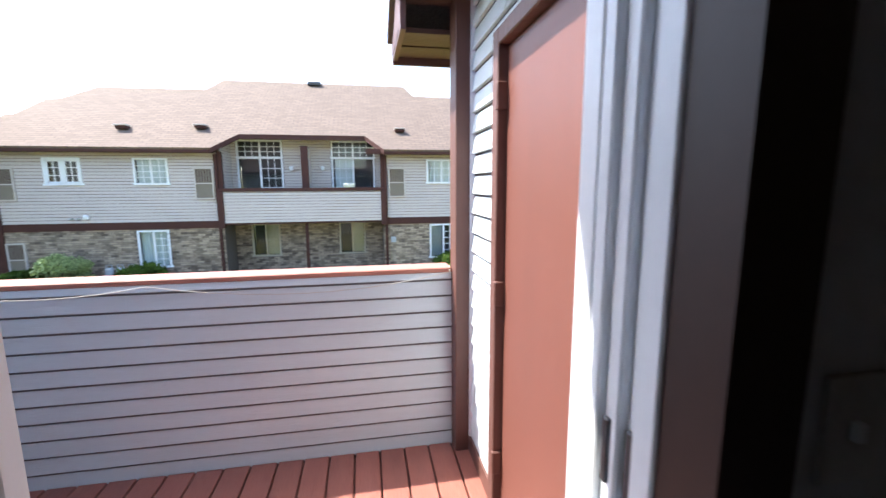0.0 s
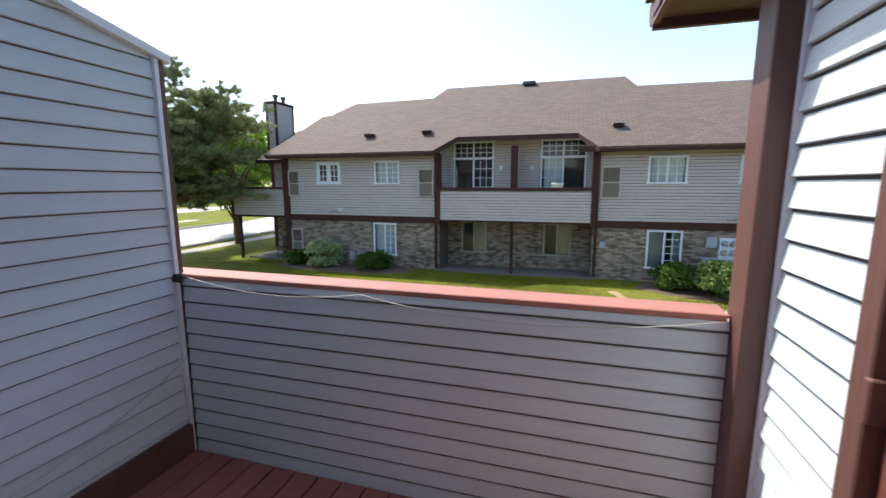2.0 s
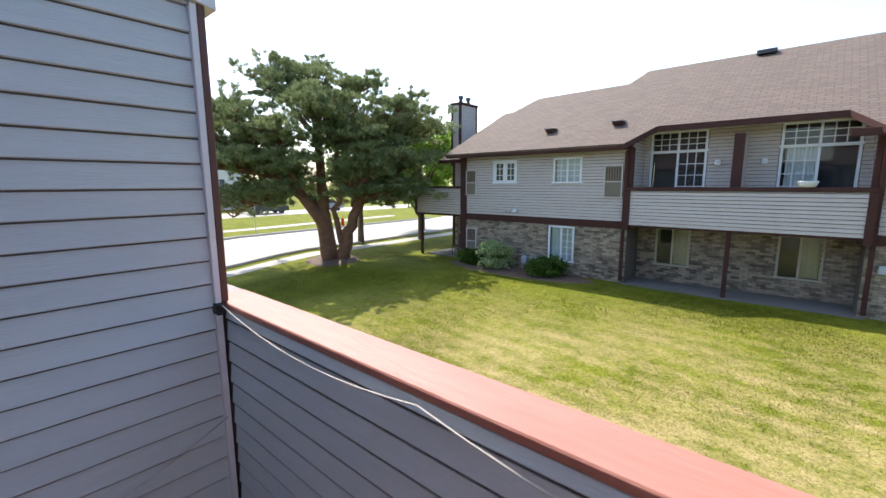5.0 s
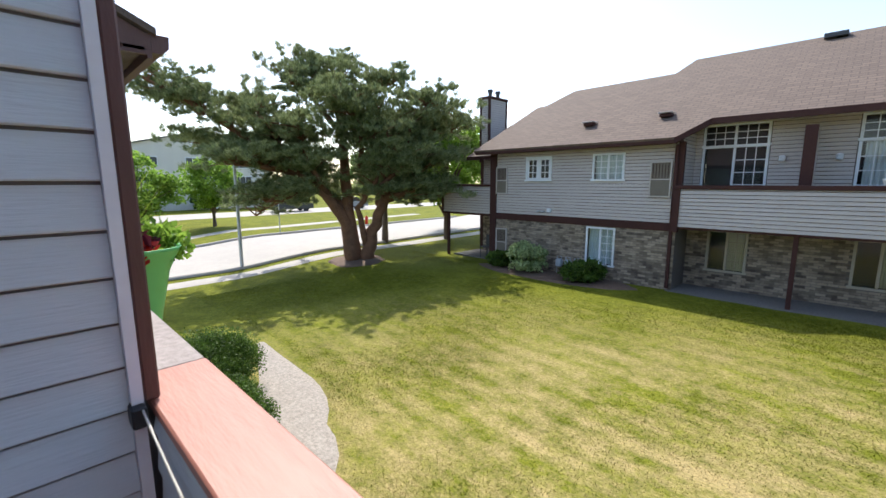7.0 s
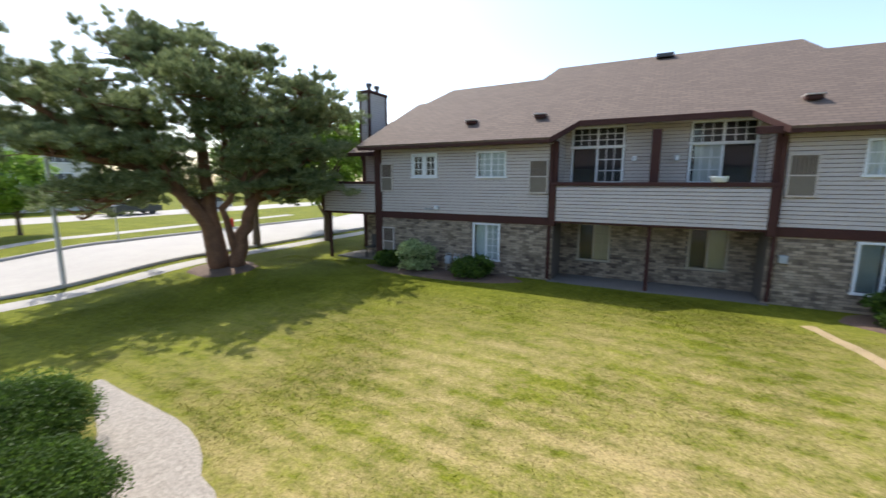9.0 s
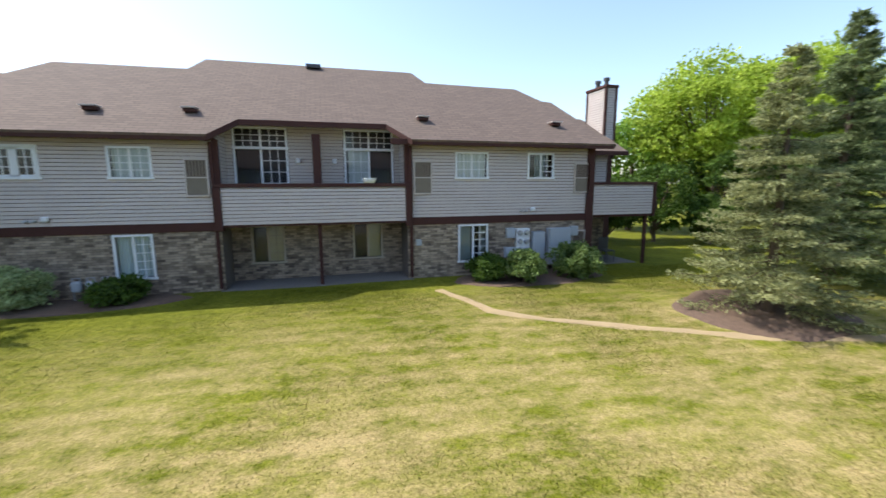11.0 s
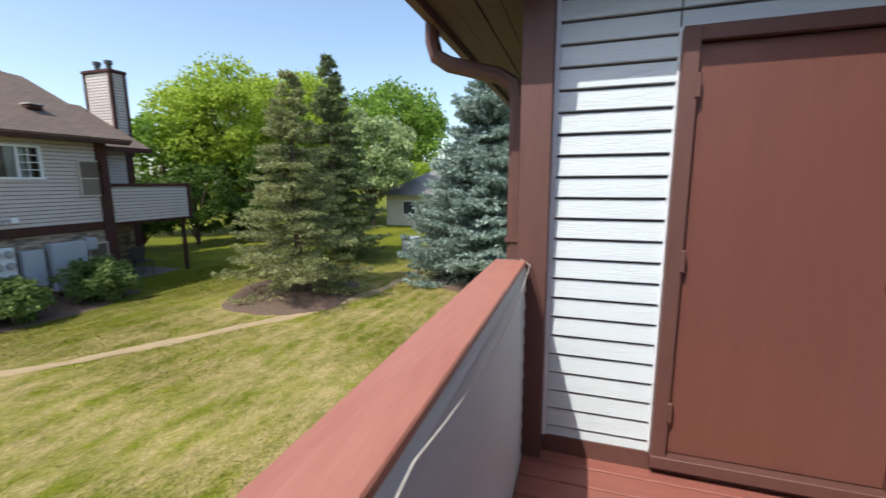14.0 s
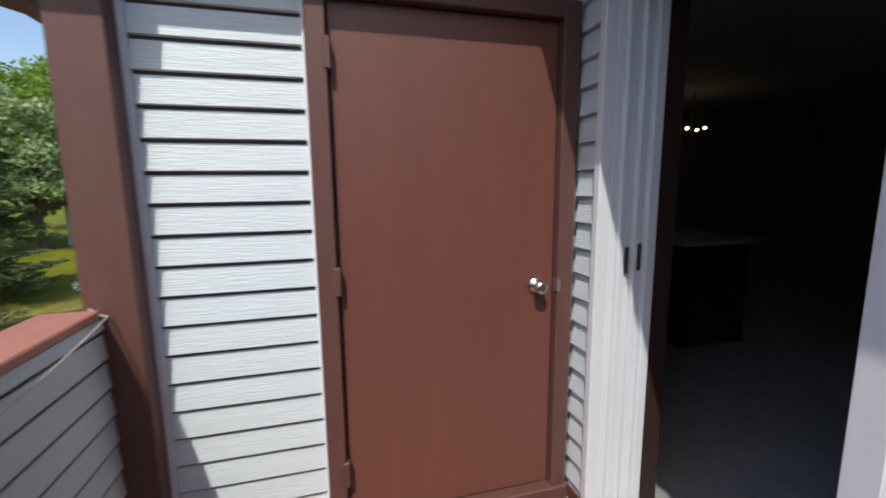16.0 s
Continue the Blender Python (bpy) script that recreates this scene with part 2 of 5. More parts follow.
boxpart("corner_trim", (XR - 0.012, XR + 0.01, D1 + 0.066, D1 + 0.075, 0.09, DT + 0.07), CORNER, wall_east, "white trim")

door_1 = thing("door_1", "red-brown painted flush closet door in a brown frame", "door", kind="structure")
boxpart("slab", (XR - 0.018, XR + 0.008, D0 + 0.004, D1 - 0.006, DB + 0.006, DT - 0.004), DOORPAINT, door_1, "", 0.002)
for y0, y1, z0, z1 in ((D0 - 0.065, D0, DB - 0.01, DT + 0.06), (D1, D1 + 0.065, DB - 0.01, DT + 0.06), (D0, D1, DT, DT + 0.06)):
    boxpart("frame", (XR - 0.055, XR + 0.009, y0, y1, z0, z1), BROWN, door_1, "", 0.004)
boxpart("sill", (XR - 0.068, XR + 0.009, D0 - 0.07, D1 + 0.07, 0.05, DB), BROWN, door_1, "", 0.004)
for z in (1.745, 1.005, 0.285):
    boxpart("hinge", (XR - 0.06, XR - 0.018, D1 - 0.012, D1 + 0.012, z, z + 0.1), BROWN, door_1, "painted-over hinge", 0.004)
bm = bmesh.new()
tube(bm, [(XR - 0.02, 0.507, 0.985), (XR - 0.03, 0.507, 0.985), (XR - 0.031, 0.507, 0.985), (XR - 0.055, 0.507, 0.985), (XR - 0.06, 0.507, 0.985), (XR - 0.075, 0.507, 0.985), (XR - 0.085, 0.507, 0.985)], [0.033, 0.03, 0.014, 0.013, 0.025, 0.028, 0.018], 20)
part("knob", bm, METAL, door_1, "brushed metal knob", True)
boxpart("strike", (XR - 0.058, XR - 0.03, D0 - 0.012, D0 + 0.004, 0.96, 1.01), METAL, door_1, "worn brass strike")

for k in range(20):
    x = XL + 0.02 + k * 0.136
    if x < XR - 0.01:
        bm = bmesh.new()
        box(bm, x, min(x + 0.128, XR - 0.002), YB - 0.02, YP - 0.012, -0.038, 0.0, 0.004)
        part("plank", bm, DECK, floor)

# house wall with the sliding door, and the dim room behind it
wall_south = tagged(new("wall_south"), kind="structure", label="house wall round the sliding door", category="wall")
SX0, SX1 = -0.75, 0.745
boxpart("core", (SX1 + 0.03, XR + 0.1, 0.095, YB - 0.002, -0.3, 2.6), SIDING, wall_south)
boxpart("core", (XL - 0.1, SX0 - 0.06, 0.095, YB - 0.002, -0.3, 2.6), SIDING, wall_south)
boxpart("core", (SX0 - 0.06, SX1 + 0.03, 0.095, YB - 0.002, 2.14, 2.6), SIDING, wall_south)
lap_boards(wall_south, (0, YB, 0), (1, 0, 0), (0, 1, 0), XL + 0.02, SX0 - 0.08, 0.1, 2.6, SIDING)
lap_boards(wall_south, (0, YB, 0), (1, 0, 0), (0, 1, 0), SX0 - 0.07, XR - 0.02, 2.17, 2.6, SIDING)
lap_boards(wall_south, (0, YB, 0), (1, 0, 0), (0, 1, 0), SX1 + 0.052, XR - 0.056, 0.0395, 2.17, SIDING, 0.0985)
boxpart("base_board", (SX1 + 0.05, XR - 0.056, YB, YB + 0.016, -0.03, 0.115), BROWN, wall_south, "brown base board")
door_2 = thing("door_2", "white vinyl sliding glass door standing open", "sliding door", kind="structure")
for x0, x1, y0, y1 in ((SX1 + 0.016, SX1 + 0.05, YB - 0.03, YB + 0.022), (SX1 + 0.018, SX1 + 0.048, 0.285, YB - 0.031), (SX1 + 0.004, SX1 + 0.03, 0.262, 0.284), (SX1 + 0.016, SX1 + 0.03, 0.222, 0.261), (SX1, SX1 + 0.03, 0.205, 0.221), (SX1 + 0.014, SX1 + 0.03, 0.172, 0.204), (SX1 - 0.004, SX1 + 0.03, 0.13, 0.171), (SX0 - 0.06, SX0, 0.13, YB + 0.02)):
    boxpart("jamb", (x0, x1, y0, y1, 0.05, 2.14), WHITE, door_2, "", 0.003)
boxpart("head", (SX0, SX1 + 0.014, 0.13, YB + 0.02, 2.08, 2.14), WHITE, door_2, "", 0.003)
boxpart("track", (SX0, SX1 + 0.05, 0.1, YB + 0.08, -0.03, 0.05), OLDRAIL, door_2, "weathered sill", 0.004)
for yy in (0.15, 0.19, 0.24, 0.29):
    boxpart("track_rib", (SX0, SX1, yy, yy + 0.006, 0.05, 0.065), METAL, door_2, "aluminium rib")
for z, yy in ((1.06, 0.182), (1.05, 0.236)):
    boxpart("latch", (SX1 + 0.006, SX1 + 0.014, yy, yy + 0.014, z, z + 0.1), DARKMETAL, door_2, "dark latch keeper", 0.002)
for yy, x0 in ((0.215, -0.02),):
    for a, b2, z0, z1 in ((x0, x0 + 0.075, 0.07, 2.08), (SX0, SX0 + 0.06, 0.07, 2.08), (SX0 + 0.06, x0, 0.07, 0.15), (SX0 + 0.06, x0, 2.0, 2.08)):
        boxpart("sash", (a, b2, yy - 0.018, yy + 0.018, z0, z1), WHITE, door_2, "", 0.004)
    bm = bmesh.new()
    bm.faces.new([bm.verts.new(p) for p in ((SX0 + 0.06, yy, 0.15), (x0, yy, 0.15), (x0, yy, 2.0), (SX0 + 0.06, yy, 2.0))])
    pane = part("pane", bm, GLASS, door_2, "clear glass pane")
    pane.visible_shadow = False

room = tagged(new("wall_room"), kind="structure", label="dim living room walls behind the sliding door", category="wall")
for d in ((-2.4, -2.3, -7.0, 0.059, 0, 2.45), (5.0, 5.1, -7.0, 0.059, 0, 2.45), (-2.4, 5.1, -7.1, -7.0, 0, 2.45), (SX1 + 0.03, 5.1, 0.06, 0.094, 0, 2.45), (-2.4, SX0 - 0.06, 0.06, 0.094, 0, 2.45), (SX0 - 0.06, SX1 + 0.03, 0.06, 0.094, 2.15, 2.45)):
    boxpart("wall_panel", d, SHADE_WALL, room)
tagged(boxpart("ceiling", (-2.4, 5.1, -7.1, 0.094, 2.45, 2.55), SHADE_WALL), kind="structure", label="dim white room ceiling", category="ceiling")
tagged(boxpart("floor_carpet", (-2.4, 5.1, -7.1, 0.099, -0.1, 0.03), CARPET), kind="structure", label="grey cut-pile carpet in the room", category="carpet")
tagged(boxpart("trim", (SX1 + 0.001, SX1 + 0.09, 0.048, 0.129, 0.03, 2.2), DARKWOOD), kind="structure", label="dark stained inner door casing", category="trim")
sw = thing("light_switch", "pale wall switch plate on the dim room wall", "switch")
boxpart("plate", (0.87, 0.945, 0.052, 0.0595, 1.17, 1.29), COUNTER, sw, "", 0.002)
boxpart("toggle", (0.902, 0.912, 0.044, 0.052, 1.22, 1.24), WHITE, sw)

isl = thing("kitchen_island", "dark wooden kitchen island with a pale worktop", "kitchen island")
boxpart("cabinet", (2.15, 2.7, -2.1, -1.45, 0.03, 0.88), DARKWOOD, isl)
boxpart("worktop", (2.1, 2.78, -2.2, -1.38, 0.88, 0.92), COUNTER, isl, "pale laminate worktop", 0.006)

BULB = bpy.data.materials.new("lit bulb")
BULB.use_nodes = True
BULB.node_tree.nodes["Principled BSDF"].inputs["Emission Color"].default_value = (1.0, 0.72, 0.4, 1)
BULB.node_tree.nodes["Principled BSDF"].inputs["Emission Strength"].default_value = 4.0
lamp = thing("chandelier", "small lit chandelier hanging in the dim room", "chandelier", (3.73, -3.0, 2.45))
bm = bmesh.new()
tube(bm, [(3.73, -3.0, 2.45), (3.73, -3.0, 2.0)], [0.008, 0.008], 6)
part("rod", bm, DARKMETAL, lamp)
for k in range(4):
    a = k * 1.571 + 0.4
    bm = bmesh.new()
    tube(bm, [(3.73, -3.0, 2.0), (3.73 + 0.08 * math.cos(a), -3.0 + 0.08 * math.sin(a), 1.95), (3.73 + 0.14 * math.cos(a), -3.0 + 0.14 * math.sin(a), 2.0)], [0.008, 0.007, 0.007], 6)
    part("arm", bm, DARKMETAL, lamp)
    bm = bmesh.new()
    bmesh.ops.create_icosphere(bm, subdivisions=2, radius=0.02, matrix=Matrix.Translation((3.73 + 0.14 * math.cos(a), -3.0 + 0.14 * math.sin(a), 2.02)))
    part("bulb", bm, BULB, lamp, "glowing bulb")


# ---- eaves over the two closets, and over the house wall ----
SHINGLE_NEAR = mat("near brown shingles", (0.12, 0.085, 0.07), 0.9, 0.3, 8, 0.8, 60)
eave_house = tagged(new("eave_house"), kind="structure", label="brown boarded roof eaves over the balcony", category="eaves")
boxpart("soffit", (XL - 0.02, 0.62, -0.4, 0.66, 2.37, 2.40), SOFFIT, eave_house)
boxpart("fascia", (XL - 0.02, 0.62, 0.63, 0.66, 2.36, 2.6), BROWN, eave_house)
boxpart("roof_deck", (-2.5, 5.2, -7.3, 0.66, 2.6, 2.66), SHINGLE_NEAR, eave_house)


def closet_eave(xw, xe, far, name):
    """Overhang of a closet: a level boarded soffit, rake board, sloping roof, gutter."""
    ev = tagged(new(name), kind="structure", label="brown eave with boarded soffit, rake board and gutter", category="eaves")
    s = 1 if far > xw else -1
    y1 = 2.44
    n = 0
    y = 1.99
    while y < y1 - 0.02:
        bm = bmesh.new()
        box(bm, *sorted((xe, far)), y, min(y + 0.105, y1), 2.235 + (0.006 if n % 2 else 0.0), 2.26)
        part("soffit_board", bm, SOFFIT, ev)
        y += 0.112
        n += 1
    boxpart("side_soffit", (*sorted((xe, xw + s * 0.1)), -0.3, 1.99, 2.37, 2.39), SOFFIT, ev)
    boxpart("side_fascia", (*sorted((xe, xe + s * 0.025)), -0.3, 1.985, 2.355, 2.55), BROWN, ev)
    bm = bmesh.new()
    prism(bm, [(xe, 1.9, 2.22), (xe, y1, 2.22), (xe, y1, 2.34), (xe, 1.9, 2.59)], (s * 0.028, 0, 0))
    part("rake_board", bm, BROWN, ev, "brown rake board")
    bm = bmesh.new()
    x0, x1 = sorted((xe - s * 0.03, far))
    prism(bm, [(x0, y1 + 0.05, 2.33), (x0, y1 + 0.05, 2.37), (x0, -7.0, 6.75), (x0, -7.0, 6.71)], (x1 - x0, 0, 0))
    part("roof", bm, SHINGLE_NEAR, ev, "brown shingle roof edge")
    boxpart("fascia", (*sorted((xe, far)), y1, y1 + 0.025, 2.2, 2.34), BROWN, ev)
    bm = bmesh.new()
    prism(bm, [(xe, y1 + 0.026, 2.34), (xe, y1 + 0.12, 2.34), (xe, y1 + 0.115, 2.27), (xe, y1 + 0.08, 2.235), (xe, y1 + 0.026, 2.235)], (far - xe, 0, 0))
    part("gutter", bm, BROWN, ev, "brown metal gutter")
    return ev


closet_eave(XR, 0.62, 5.2, "eave_east")
closet_eave(-4.45, -3.78, -9.0, "eave_west")
spout = thing("downspout", "brown metal downspout curving back to the corner post", "downspout")
bm = bmesh.new()
tube(bm, [(1.16, 2.51, 2.25), (1.16, 2.51, 2.16), (1.155, 2.485, 2.08), (1.145, 2.41, 2.03), (1.12, 2.13, 1.945), (1.115, 2.055, 1.895), (1.11, 2.033, 1.82), (1.11, 2.033, 0.0), (1.11, 2.033, -1.9)], [0.042] * 9, 8)
part("pipe", bm, BROWN, spout)
boxpart("strap", (1.062, 1.158, 1.987, 2.078, 1.09, 1.11), BROWN, spout)
boxpart("wall_front", (XR + 0.1, 5.2, 1.9, 1.99, -2.3, 2.42), SIDING, wall_east)
closet_west = tagged(new("wall_closet_west"), kind="structure", label="neighbour's lap-sided closet wall with brown post", category="wall")
boxpart("core", (-9.0, -4.45, -0.3, 1.95, -2.3, 2.42), SIDING, closet_west)
lap_boards(closet_west, (-4.45, 0, 0), (0, 1, 0), (1, 0, 0), 0.0, 1.8, 0.05, 2.4, SIDING)
boxpart("post", (-4.5, -4.41, 1.8, 1.96, -0.3, 2.42), BROWN, closet_west, "brown corner post")
boxpart("deck", (-4.5, XL - 0.13, -0.3, YP, -0.3, 0.0), DECK, closet_west)
boxpart("back", (-4.5, XL - 0.13, -0.4, -0.3, -0.3, 2.6), SIDING, closet_west)
wall_lower = tagged(boxpart("wall_lower", (-9.0, 5.2, 0.0, 1.9, -2.4, -0.3), SIDING_FAR), kind="structure", label="lower storey wall under the balcony", category="wall")

RNG = np.random.default_rng(7)


def cards(centres, dirs, length, width, rng):
    """Thin leaf quads from their bases along dirs, each turned at random about its length."""
    n = len(centres)
    d = dirs / (np.linalg.norm(dirs, axis=1, keepdims=True) + 1e-9)
    r = rng.normal(size=(n, 3))
    s = np.cross(d, r)
    s /= np.linalg.norm(s, axis=1, keepdims=True) + 1e-9
    ln = (length * rng.uniform(0.6, 1.3, n))[:, None]
    wd = (width * rng.uniform(0.7, 1.3, n))[:, None]
    out = np.empty((n, 4, 3))
    out[:, 0] = centres
    out[:, 1] = centres + d * ln * 0.5 + s * wd
    out[:, 2] = centres + d * ln
    out[:, 3] = centres + d * ln * 0.5 - s * wd
    return out.reshape(-1, 3)


def ball(n, rng):
    v = rng.normal(size=(n, 3))
    return v / np.linalg.norm(v, axis=1, keepdims=True)


# ---- cord, planter ----
def cord(name, pts, r=0.0025, label="thin white cord sagging along the parapet"):
    out = []
    P = [Vector(p) for p in pts]
    for a, b2 in zip(P, P[1:]):
        sag = 0.05 * (b2 - a).length
        out += [a.lerp(b2, k / 10) - Vector((0, 0, sag * 4 * (k / 10) * (1 - k / 10))) for k in range(10)]
    out.append(P[-1])
    bm = bmesh.new()
    tube(bm, out, [r] * len(out), 6)
    return tagged(part(name, bm, CORD, smooth=True), label, "cord")


cord("cord", [(XL + 0.04, YP - 0.026, 1.03), (-0.62, YP - 0.026, 1.0), (XR - 0.1, YP - 0.026, 1.01), (XR - 0.095, YP + 0.02, 1.037)])
cord("cord", [(XL + 0.035, YP - 0.035, 0.56), (XL + 0.03, 1.1, 0.33), (XL + 0.03, 0.3, 0.18)], 0.0024, "thin white cord on the partition wall")
bk = thing("rail_bracket", "small black bracket where rail meets partition", "bracket")
boxpart("plate", (XL + 0.0, XL + 0.05, YP - 0.045, YP - 0.018, 0.99, 1.035), BLACK, bk, "", 0.004)

PLASTIC = mat("lime green plastic", (0.16, 0.52, 0.17), 0.35, 0.05, 3)
SOIL = mat("potting soil", (0.03, 0.02, 0.015), 0.95, 0.3, 20, 0.8, 90)
STRAPLEAF = leafy("lime grass leaves", (0.30, 0.42, 0.03), (0.52, 0.62, 0.10), 0.45)
REDPETAL = leafy("red petals", (0.5, 0.02, 0.02), (0.65, 0.05, 0.03), 0.3)
ORANGEPETAL = leafy("orange petals", (0.7, 0.22, 0.02), (0.85, 0.45, 0.05), 0.3)
MAROON = leafy("maroon leaves", (0.09, 0.015, 0.03), (0.18, 0.04, 0.06), 0.3)
planter = thing("rail_planter", "lime green plastic planter of flowers astride the rail", "planter", (-2.9, 2.0, 1.04))
bm = bmesh.new()


def oval(cx, cy, z, rx, ry, n=28):
    return [(cx + rx * math.copysign(abs(math.cos(a)) ** 0.55, math.cos(a)), cy + ry * math.copysign(abs(math.sin(a)) ** 0.55, math.sin(a)), z) for a in (2 * math.pi * k / n for k in range(n))]


levels = [(0.80, 0.23, 0.17), (0.95, 0.26, 0.20), (1.12, 0.29, 0.24), (1.21, 0.33, 0.285), (1.225, 0.34, 0.295), (1.225, 0.325, 0.28), (1.17, 0.30, 0.25)]
rings = [[bm.verts.new(p) for p in oval(-2.9, 2.02, z, a, b2)] for z, a, b2 in levels]
for a, b2 in zip(rings, rings[1:]):
    for k in range(28):
        # the notch that straddles the rail stays open
        if (a[k].co.z + b2[k].co.z) / 2 < 1.1 and abs((a[k].co.y + a[(k + 1) % 28].co.y) / 2 - 2.02) < 0.095:
            continue
        bm.faces.new((a[k], a[(k + 1) % 28], b2[(k + 1) % 28], b2[k]))
pot = part("pot", bm, PLASTIC, planter, "lime green plastic pot", True)
bm = bmesh.new()
bm.faces.new([bm.verts.new(p) for p in oval(-2.9, 2.02, 1.18, 0.30, 0.25)])
part("soil", bm, SOIL, planter, "dark potting soil")
prn = np.random.default_rng(3)
V = []
for k in range(85):
    a = prn.uniform(0, 6.283)
    b0 = np.array([-2.95 + prn.normal() * 0.04, 2.03 + prn.normal() * 0.04, 1.18])
    ln, out_ = prn.uniform(0.3, 0.62), prn.uniform(0.25, 1.0)
    u = np.array([math.cos(a), math.sin(a), 0])
    sd = np.array([-u[1], u[0], 0]) * prn.uniform(0.004, 0.007)
    prev = None
    for i in range(9):
        f = i / 8
        p = b0 + u * ln * out_ * f + np.array([0, 0, ln * (f * 1.05 - out_ * 0.75 * f * f)])
        w = sd * (1.02 - f)
        if prev is not None:
            V += [prev[0] - prev[1], prev[0] + prev[1], p + w, p - w]
        prev = (p, w)
quads("grass", np.array(V), STRAPLEAF, planter, "arching lime green grass leaves")


def tuft(name, cx, cy, cz, r, n, size, m, label):
    d = ball(n, prn)
    d[:, 2] = np.abs(d[:, 2])
    pos = np.array([cx, cy, cz]) + d * np.array([r, r, r * 0.9]) * prn.uniform(0.3, 1.0, (n, 1))
    quads(name, cards(pos, d + prn.normal(scale=0.6, size=(n, 3)), size, size * 0.4, prn), m, planter, label)


tuft("flower_patch", -2.66, 2.13, 1.19, 0.07, 70, 0.045, REDPETAL, "red begonia flowers")
tuft("leaf_patch", -2.72, 2.07, 1.19, 0.12, 200, 0.06, MAROON, "dark maroon leaves")
tuft("flower_patch", -2.64, 1.965, 1.24, 0.1, 420, 0.035, ORANGEPETAL, "orange marigold heads")
# ---- ground ----
def ground_z(x, y):
    t = min(1.0, max(0.0, (y - 7.0) / 5.5))
    return -2.05 + 0.37 * (t * t * (3 - 2 * t)) + 0.025 * noise.noise(Vector((x * 0.35, y * 0.35, 0)))


LAWN = mat("lawn", (0.095, 0.12, 0.009), 0.9, 0.35, 0.9, 1.0, 45, second=(0.22, 0.23, 0.026))
nt = LAWN.node_tree
N, L = nt.nodes, nt.links
geo = N.new("ShaderNodeNewGeometry")


def lawn_noise(scale, detail, rough, sx=1.0, sy=1.0):
    n = N.new("ShaderNodeTexNoise")
    n.inputs["Scale"].default_value, n.inputs["Detail"].default_value, n.inputs["Roughness"].default_value = scale, detail, rough
    mp = N.new("ShaderNodeMapping")
    mp.inputs["Scale"].default_value = (sx, sy, 1.0)
    L.new(geo.outputs["Position"], mp.inputs["Vector"])
    L.new(mp.outputs["Vector"], n.inputs["Vector"])
    return n.outputs["Fac"]


sep = N.new("ShaderNodeSeparateXYZ")
L.new(geo.outputs["Position"], sep.inputs[0])


def math_node(op, a, b=None, clamp=False):
    n = N.new("ShaderNodeMath")
    n.operation, n.use_clamp = op, clamp
    for k, v in enumerate((a, b)):
        if v is None:
            continue
        if isinstance(v, (int, float)):
            n.inputs[k].default_value = v
        else:
            L.new(v, n.inputs[k])
    return n.outputs[0]


# dry where the sun burns the middle of the lawn, in patches and tufts of several sizes, with faint mower lines
dx = math_node("DIVIDE", math_node("ADD", sep.outputs["X"], -3.5), 13.0)
dy = math_node("DIVIDE", math_node("ADD", sep.outputs["Y"], -6.6), 6.0)
rad = math_node("SQRT", math_node("ADD", math_node("MULTIPLY", dx, dx), math_node("MULTIPLY", dy, dy)))
inside = math_node("MULTIPLY", math_node("SUBTRACT", 1.25, rad), 1.6, True)
patch = math_node("ADD", math_node("MULTIPLY", lawn_noise(0.5, 3, 0.5), 0.26), math_node("MULTIPLY", lawn_noise(2.6, 6, 0.72, 0.75, 1.3), 0.50))
patch = math_node("ADD", patch, math_node("MULTIPLY", lawn_noise(13.0, 4, 0.75), 0.24))
line = math_node("SINE", math_node("ADD", math_node("MULTIPLY", math_node("ADD", sep.outputs["Y"], math_node("MULTIPLY", sep.outputs["X"], 0.10)), 11.5), math_node("MULTIPLY", lawn_noise(0.8, 2, 0.5), 3.0)))
patch = math_node("ADD", patch, math_node("MULTIPLY", line, 0.022))
dry = math_node("MULTIPLY", math_node("MULTIPLY", math_node("SUBTRACT", patch, 0.415), 5.2, True), inside, True)
mixc = N.new("ShaderNodeMix")
mixc.data_type = "RGBA"
mixc.inputs["B"].default_value = (0.43, 0.325, 0.165, 1)
b = N["Principled BSDF"]
b.inputs["Specular IOR Level"].default_value = 0.08
L.new(b.inputs["Base Color"].links[0].from_socket, mixc.inputs["A"])
L.new(math_node("MULTIPLY", dry, 0.8), mixc.inputs["Factor"])
fine = N.new("ShaderNodeTexNoise")
fine.inputs["Scale"].default_value, fine.inputs["Detail"].default_value, fine.inputs["Roughness"].default_value = 30.0, 6, 0.8
L.new(geo.outputs["Position"], fine.inputs["Vector"])
fr = N.new("ShaderNodeValToRGB")
fr.color_ramp.elements[0].position, fr.color_ramp.elements[1].position = 0.33, 0.68
fr.color_ramp.elements[0].color, fr.color_ramp.elements[1].color = (0.52, 0.55, 0.5, 1), (1.38, 1.36, 1.34, 1)
L.new(fine.outputs["Fac"], fr.inputs["Fac"])
grain = N.new("ShaderNodeMix")
grain.data_type, grain.blend_type = "RGBA", "MULTIPLY"
grain.inputs["Factor"].default_value = 1.0
L.new(mixc.outputs["Result"], grain.inputs["A"])
L.new(fr.outputs["Color"], grain.inputs["B"])
L.new(grain.outputs["Result"], b.inputs["Base Color"])

